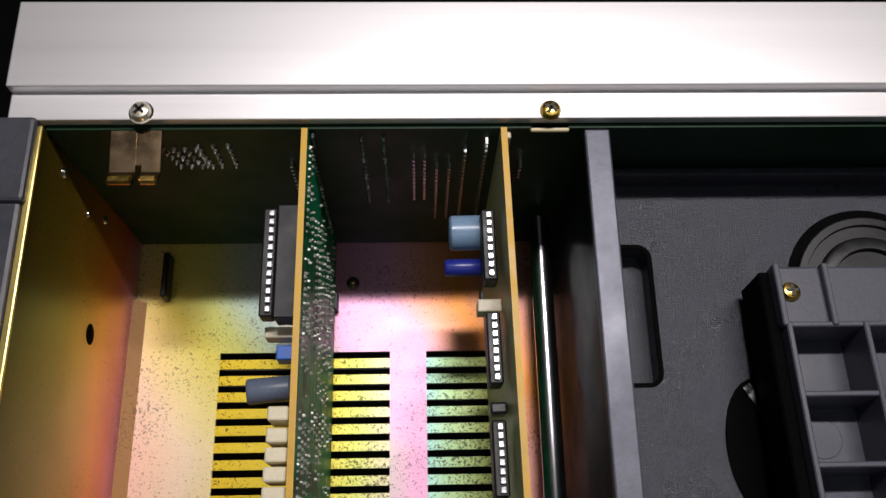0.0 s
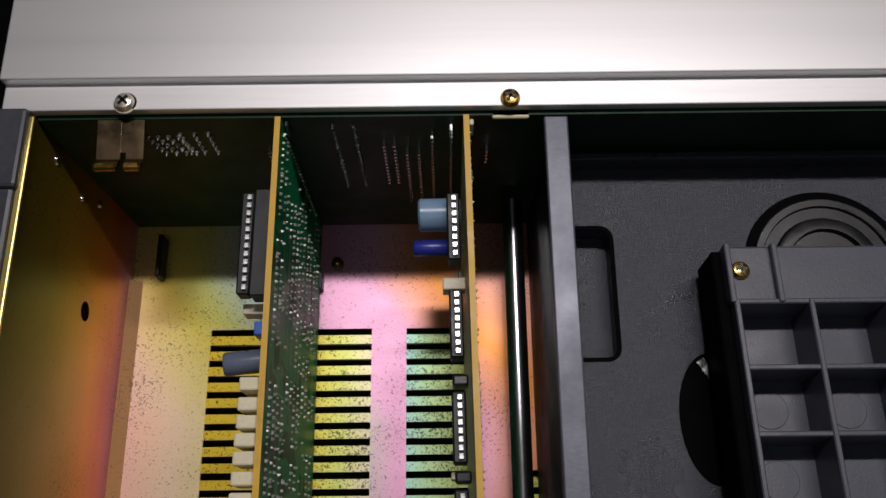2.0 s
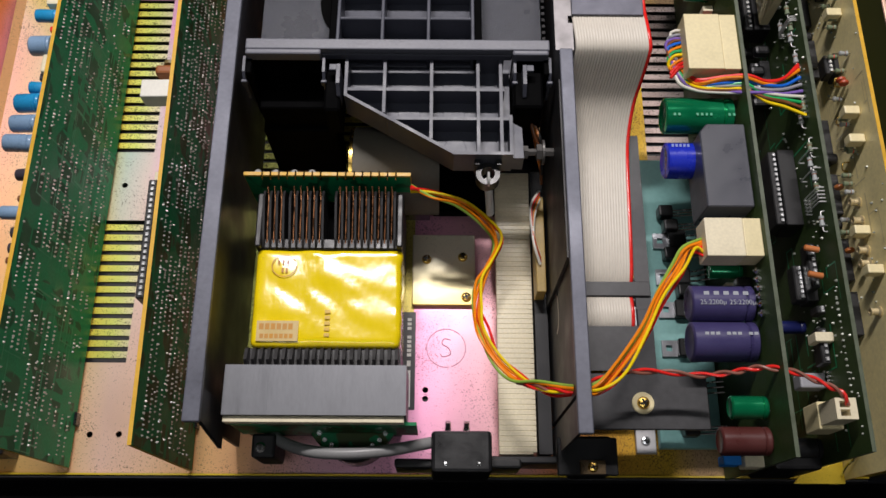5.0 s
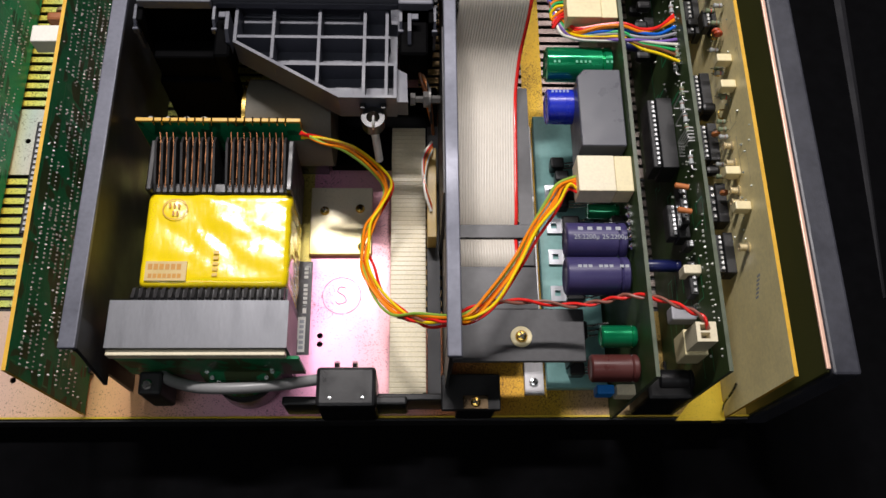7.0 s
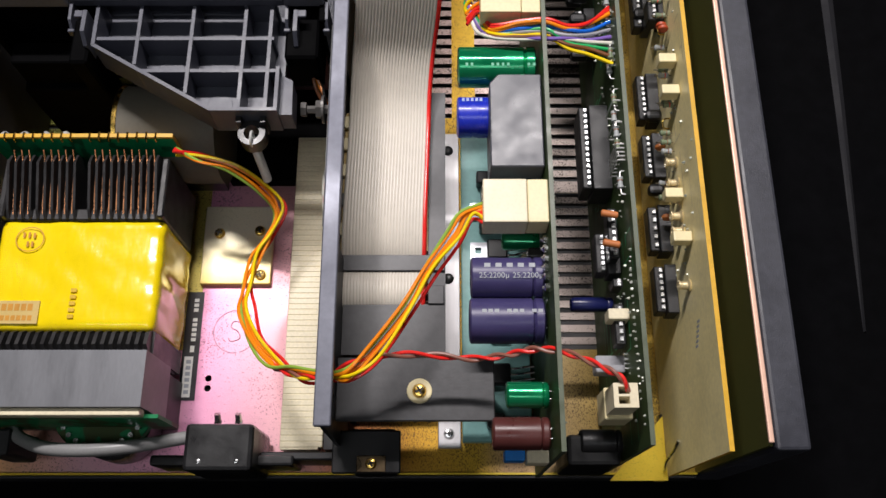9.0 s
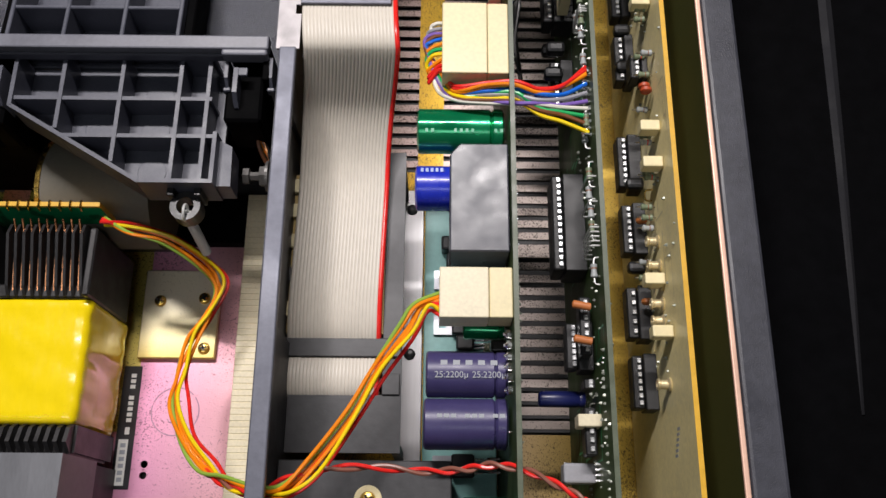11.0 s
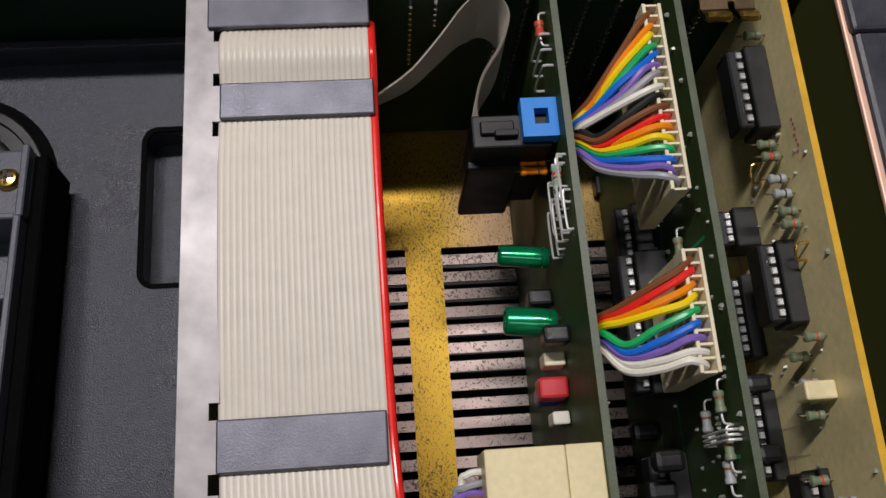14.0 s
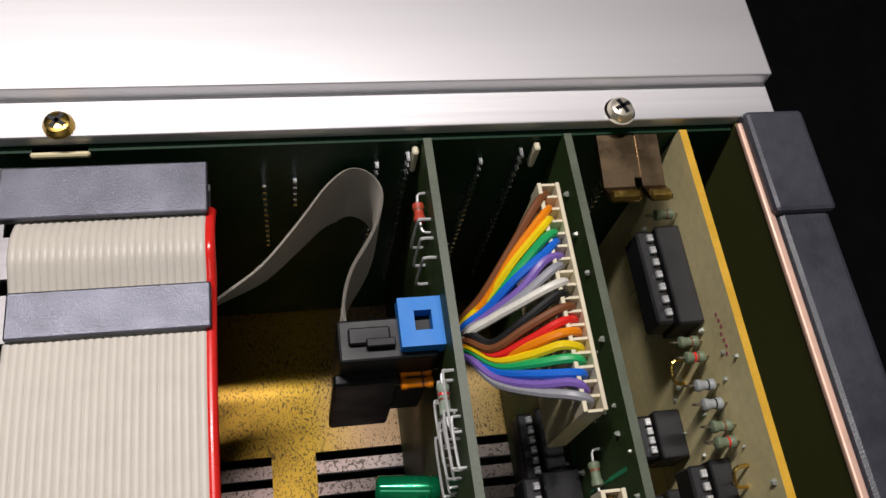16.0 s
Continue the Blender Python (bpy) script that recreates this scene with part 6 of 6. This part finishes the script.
part("header_base", box(B(), 393.0, 34.6, 56, 402.4, 45.4, 70, 0.4), CREAM_P, g2)
block(g2, "film_capacitor", 396.5, 69.6, 62, G2X + 0.1, 73.6, 70, IVORY, 0.5)
block(g2, "film_capacitor", 390.5, 27.5, 30, 397, 34, 40, CREAM_P, 0.5)
INDIGO = material("dark_indigo_sleeve", (0.010, 0.014, 0.085), 0.32, 0, 0.14, 200)
electrolytic(g2, G2X, -1, 82.0, 46, 16.0, 2.8, INDIGO)
electrolytic(g2, G2X, -1, 200.5, 44, 14.0, 3.0, INDIGO)
electrolytic(g2, G2X, -1, 30.5, 44, 15.0, 4.5, BLACK)
part("bead_lead", wire(B(), [(394.8, 60.5, 46), (G2X, 60.0, 46)], 0.35, 6), TIN, g2)
block(g2, "din_socket", 383, 22, 10, 402.5, 33, 46, BLACK, 1.5, "black round-cornered rear socket")
for y, z in ((206, 52), (212, 60), (190, 50), (220, 46)):
    block(g2, "transistor", 392, y - 2.4, z - 2.5, 399, y + 2.4, z + 2.5, BLACK, 1.4)
PALE_BRASS = material("pale_brass", (0.74, 0.62, 0.38), 0.35, 0.6, 0.15, 400)
OCH = material("ochre_body", (0.52, 0.17, 0.05), 0.4, 0, 0.1, 300)
PG = material("sage_body", (0.17, 0.21, 0.13), 0.45, 0, 0.1, 300)
GB = material("grey_body", (0.34, 0.36, 0.36), 0.45, 0, 0.1, 300)
for y, z, m in ((107.2, 74, OCH), (95.8, 74, OCH)):
    part("diode", turned(B(), (G2X - 8.5, y + 1.2, z), (G2X - 2, y, z), [(0, 0.5), (0.4, 1.3), (6, 1.3), (6.4, 0.4)], 12), m, g2, smooth=True)
for y, z, m in ((152, 80, PG), (146, 78, GB), (138.5, 80, GB), (133, 80, PG), (212.5, 80, PG), (208, 78, GB), (222, 79, PG), (118, 80, GB), (168, 76, GB), (172, 80, PG), (196, 80, GB), (74, 60, PG), (258, 70, PG), (219, 70, GB)):
    resistor(g2, G2X, -1, y, z - 1, m, 4.8, (BROWN,), along=True)
for y in (132, 130.4, 128.8, 127.2, 125.6, 150, 216, 215, 214, 141):
    part("wire_link", lead_loop(B(), G2X, y, 82, -2.8, 14), LINK, g2)
for k in range(11):
    part("wire_post", rod(B(), (G2X - 2.5, 167 + 2.55 * k, 78.8), (G2X, 167 + 2.55 * k, 78.8), 0.8, 8), TIN, g2)
spots = [(rng.uniform(28, 318), rng.uniform(40, 84)) for _ in range(190)] + [(40 + 2.54 * k, 78) for k in range(20)]
solder_points(g2, G2X, -1, spots, 0.9, 0.5)
solder_points(g2, G2X + 1.6, 1, [(rng.uniform(28, 318), rng.uniform(10, 84)) for _ in range(250)], 1.0, 0.55)
tracks(g2, G2X, -1, 40, 28, 318, 20, 83, TRACK, rng)

# ---- tan board: socketed chips, trimmers, test posts, resistors ----
for y0, y1, z, n, out in ((284.4, 304.6, 71, 7, 9.4), (239.6, 257.6, 66, 7, 8.4), (262.6, 271.6, 50, 4, 10.0), (236.6, 256.4, 42, 8, 7.6), (207.2, 227.2, 42, 7, 7.6), (197.4, 207.4, 61, 4, 6.4), (162.0, 182.8, 42, 8, 9.0), (135.8, 154.6, 42, 7, 8.8), (104.0, 122.6, 42, 5, 9.0), (79.2, 97.6, 42, 7, 8.6)):
    chip(y3, Y3X, -1, y0, y1, z, n, 7.0, out)
for y, z in ((223.4, 75), (172.4, 75), (158.6, 75), (100.2, 71), (119.6, 66)):
    block(y3, "film_capacitor", 421.6, y - 2.0, z - 4.5, Y3X - 0.2, y + 2.0, z + 1.0, CREAM_P, 0.5)
for k, (y, z, m, b) in enumerate(((281.0, 72, PG, (BROWN,)), (277.5, 73, PG, (BROWN, RED)), (271.5, 74, GB, (BLACKW,)), (267.5, 75, GB, (BLACKW,)), (263.0, 76, PG, (BROWN,)), (260.0, 76, PG, (RED,)), (234.6, 76, PG, (RED,)), (231.8, 68, PG, (BROWN,)), (225.5, 70, GB, (RED,)), (222, 72, PG, (BROWN,)), (218.8, 70, PG, (BROWN,)), (205.5, 66, PG, (RED,)), (195.5, 70, PG, (BROWN,)), (200.8, 76, GB, (BROWN,)), (184.5, 64, GB, (BROWN,)), (173.0, 66, PG, (BROWN,)), (170.4, 66, GB, (RED,)), (158, 66, PG, (BROWN,)), (156, 68, PG, (RED,)), (148, 60, PG, (BROWN,)), (144, 60, PG, (BROWN,)), (140, 60, GB, (BROWN,)), (307.5, 76, PG, (BROWN,)), (124.8, 50, PG, (BROWN,)), (130.0, 52, GB, (BROWN,)))):
    resistor(y3, Y3X, -1, y, z, m, 4.2, b)
for y, z in ((134.7, 61), (125.9, 61), (119.2, 61), (112.2, 61), (106.2, 61), (84.5, 62)):
    part("test_eyelet", turned(B(), (Y3X, y, z), (Y3X - 6, y, z), [(0, 2.2), (0.6, 2.4), (1.2, 1.6), (3.4, 1.5), (3.8, 1.9), (4.4, 1.9), (4.4, 1.0), (3.2, 0.9), (3.2, 0)], 16), PALE_BRASS, y3, smooth=True)
for y, z in ((190.8, 70), (188, 72), (146, 52), (115.5, 52)):
    part("ceramic_capacitor", turned(B(), (Y3X - 3.2, y - 0.9, z), (Y3X - 3.2, y + 0.9, z), [(0, 1.6), (0.4, 2.1), (1.4, 2.1), (1.8, 1.6)], 14), OCH if y < 150 else material("rust_bead", (0.40, 0.06, 0.02), 0.4, 0, 0.1, 300), y3, smooth=True)
for y, z in ((212.8, 46), (229.5, 46), (161, 50), (130.5, 44)):
    block(y3, "transistor", 421, y - 2.2, z - 2.4, 427.6, y + 2.2, z + 2.4, BLACK, 1.4)
for y, z, dy in ((276, 60, 4), (252, 74, 3), (192, 62, 3), (174, 58, 3), (152, 56, 3), (298, 62, 4)):
    part("wire_link", wire(B(), glide([(Y3X, y, z), (Y3X - 2.4, y + 0.3, z + 0.4), (Y3X - 2.6, y + dy, z + 2), (Y3X, y + dy + 0.4, z + 2.4)], 3), 0.36, 6), BRASS, y3)
solder_points(y3, Y3X, -1, [(rng.uniform(88, 318), rng.uniform(44, 84)) for _ in range(70)], 0.9, 0.5)
tracks(y3, Y3X, -1, 30, 88, 318, 20, 83, TRACK_TAN, rng)
bm = B()
for k in range(6):
    box(bm, Y3X - 0.08, 69.0 - 1.6 * k, 66 - 0.9 * k, Y3X - 0.02, 69.9 - 1.6 * k, 69 - 0.9 * k)
part("board_print", bm, INK_G, y3, "unreadable print on the board")
bm = B()
for k in range(7):
    box(bm, Y3X - 0.08, 283 - 1.3 * k, 79.5 + 0.35 * (k % 3), Y3X - 0.02, 283.7 - 1.3 * k, 80.4 + 0.35 * (k % 3))
part("stamp", bm, material("pink_ink", (0.5, 0.16, 0.18), 0.6, 0, 0.1, 300), y3, "faint pink ink stamp")
# rear zinc corner beside the tan board
corner = thing("corner_bracket", 421, 26, 0, "bright zinc corner bracket at the back", "bracket")
part("bracket", prism(B(), [(405, 20.2), (428.2, 20.2), (428.2, 46)], "z", 6, 7.2), ZINC, corner)
part("leg", box(B(), 424, 20.4, 0.1, 428, 24, 6), ZINC, corner)
bm = B()
wire(bm, glide([(427, 24, 7.5), (426.4, 27, 14), (427.6, 30, 22), (428.2, 33, 28)], 4), 0.6, 6)
part("ground_wire", bm, TIN, corner)
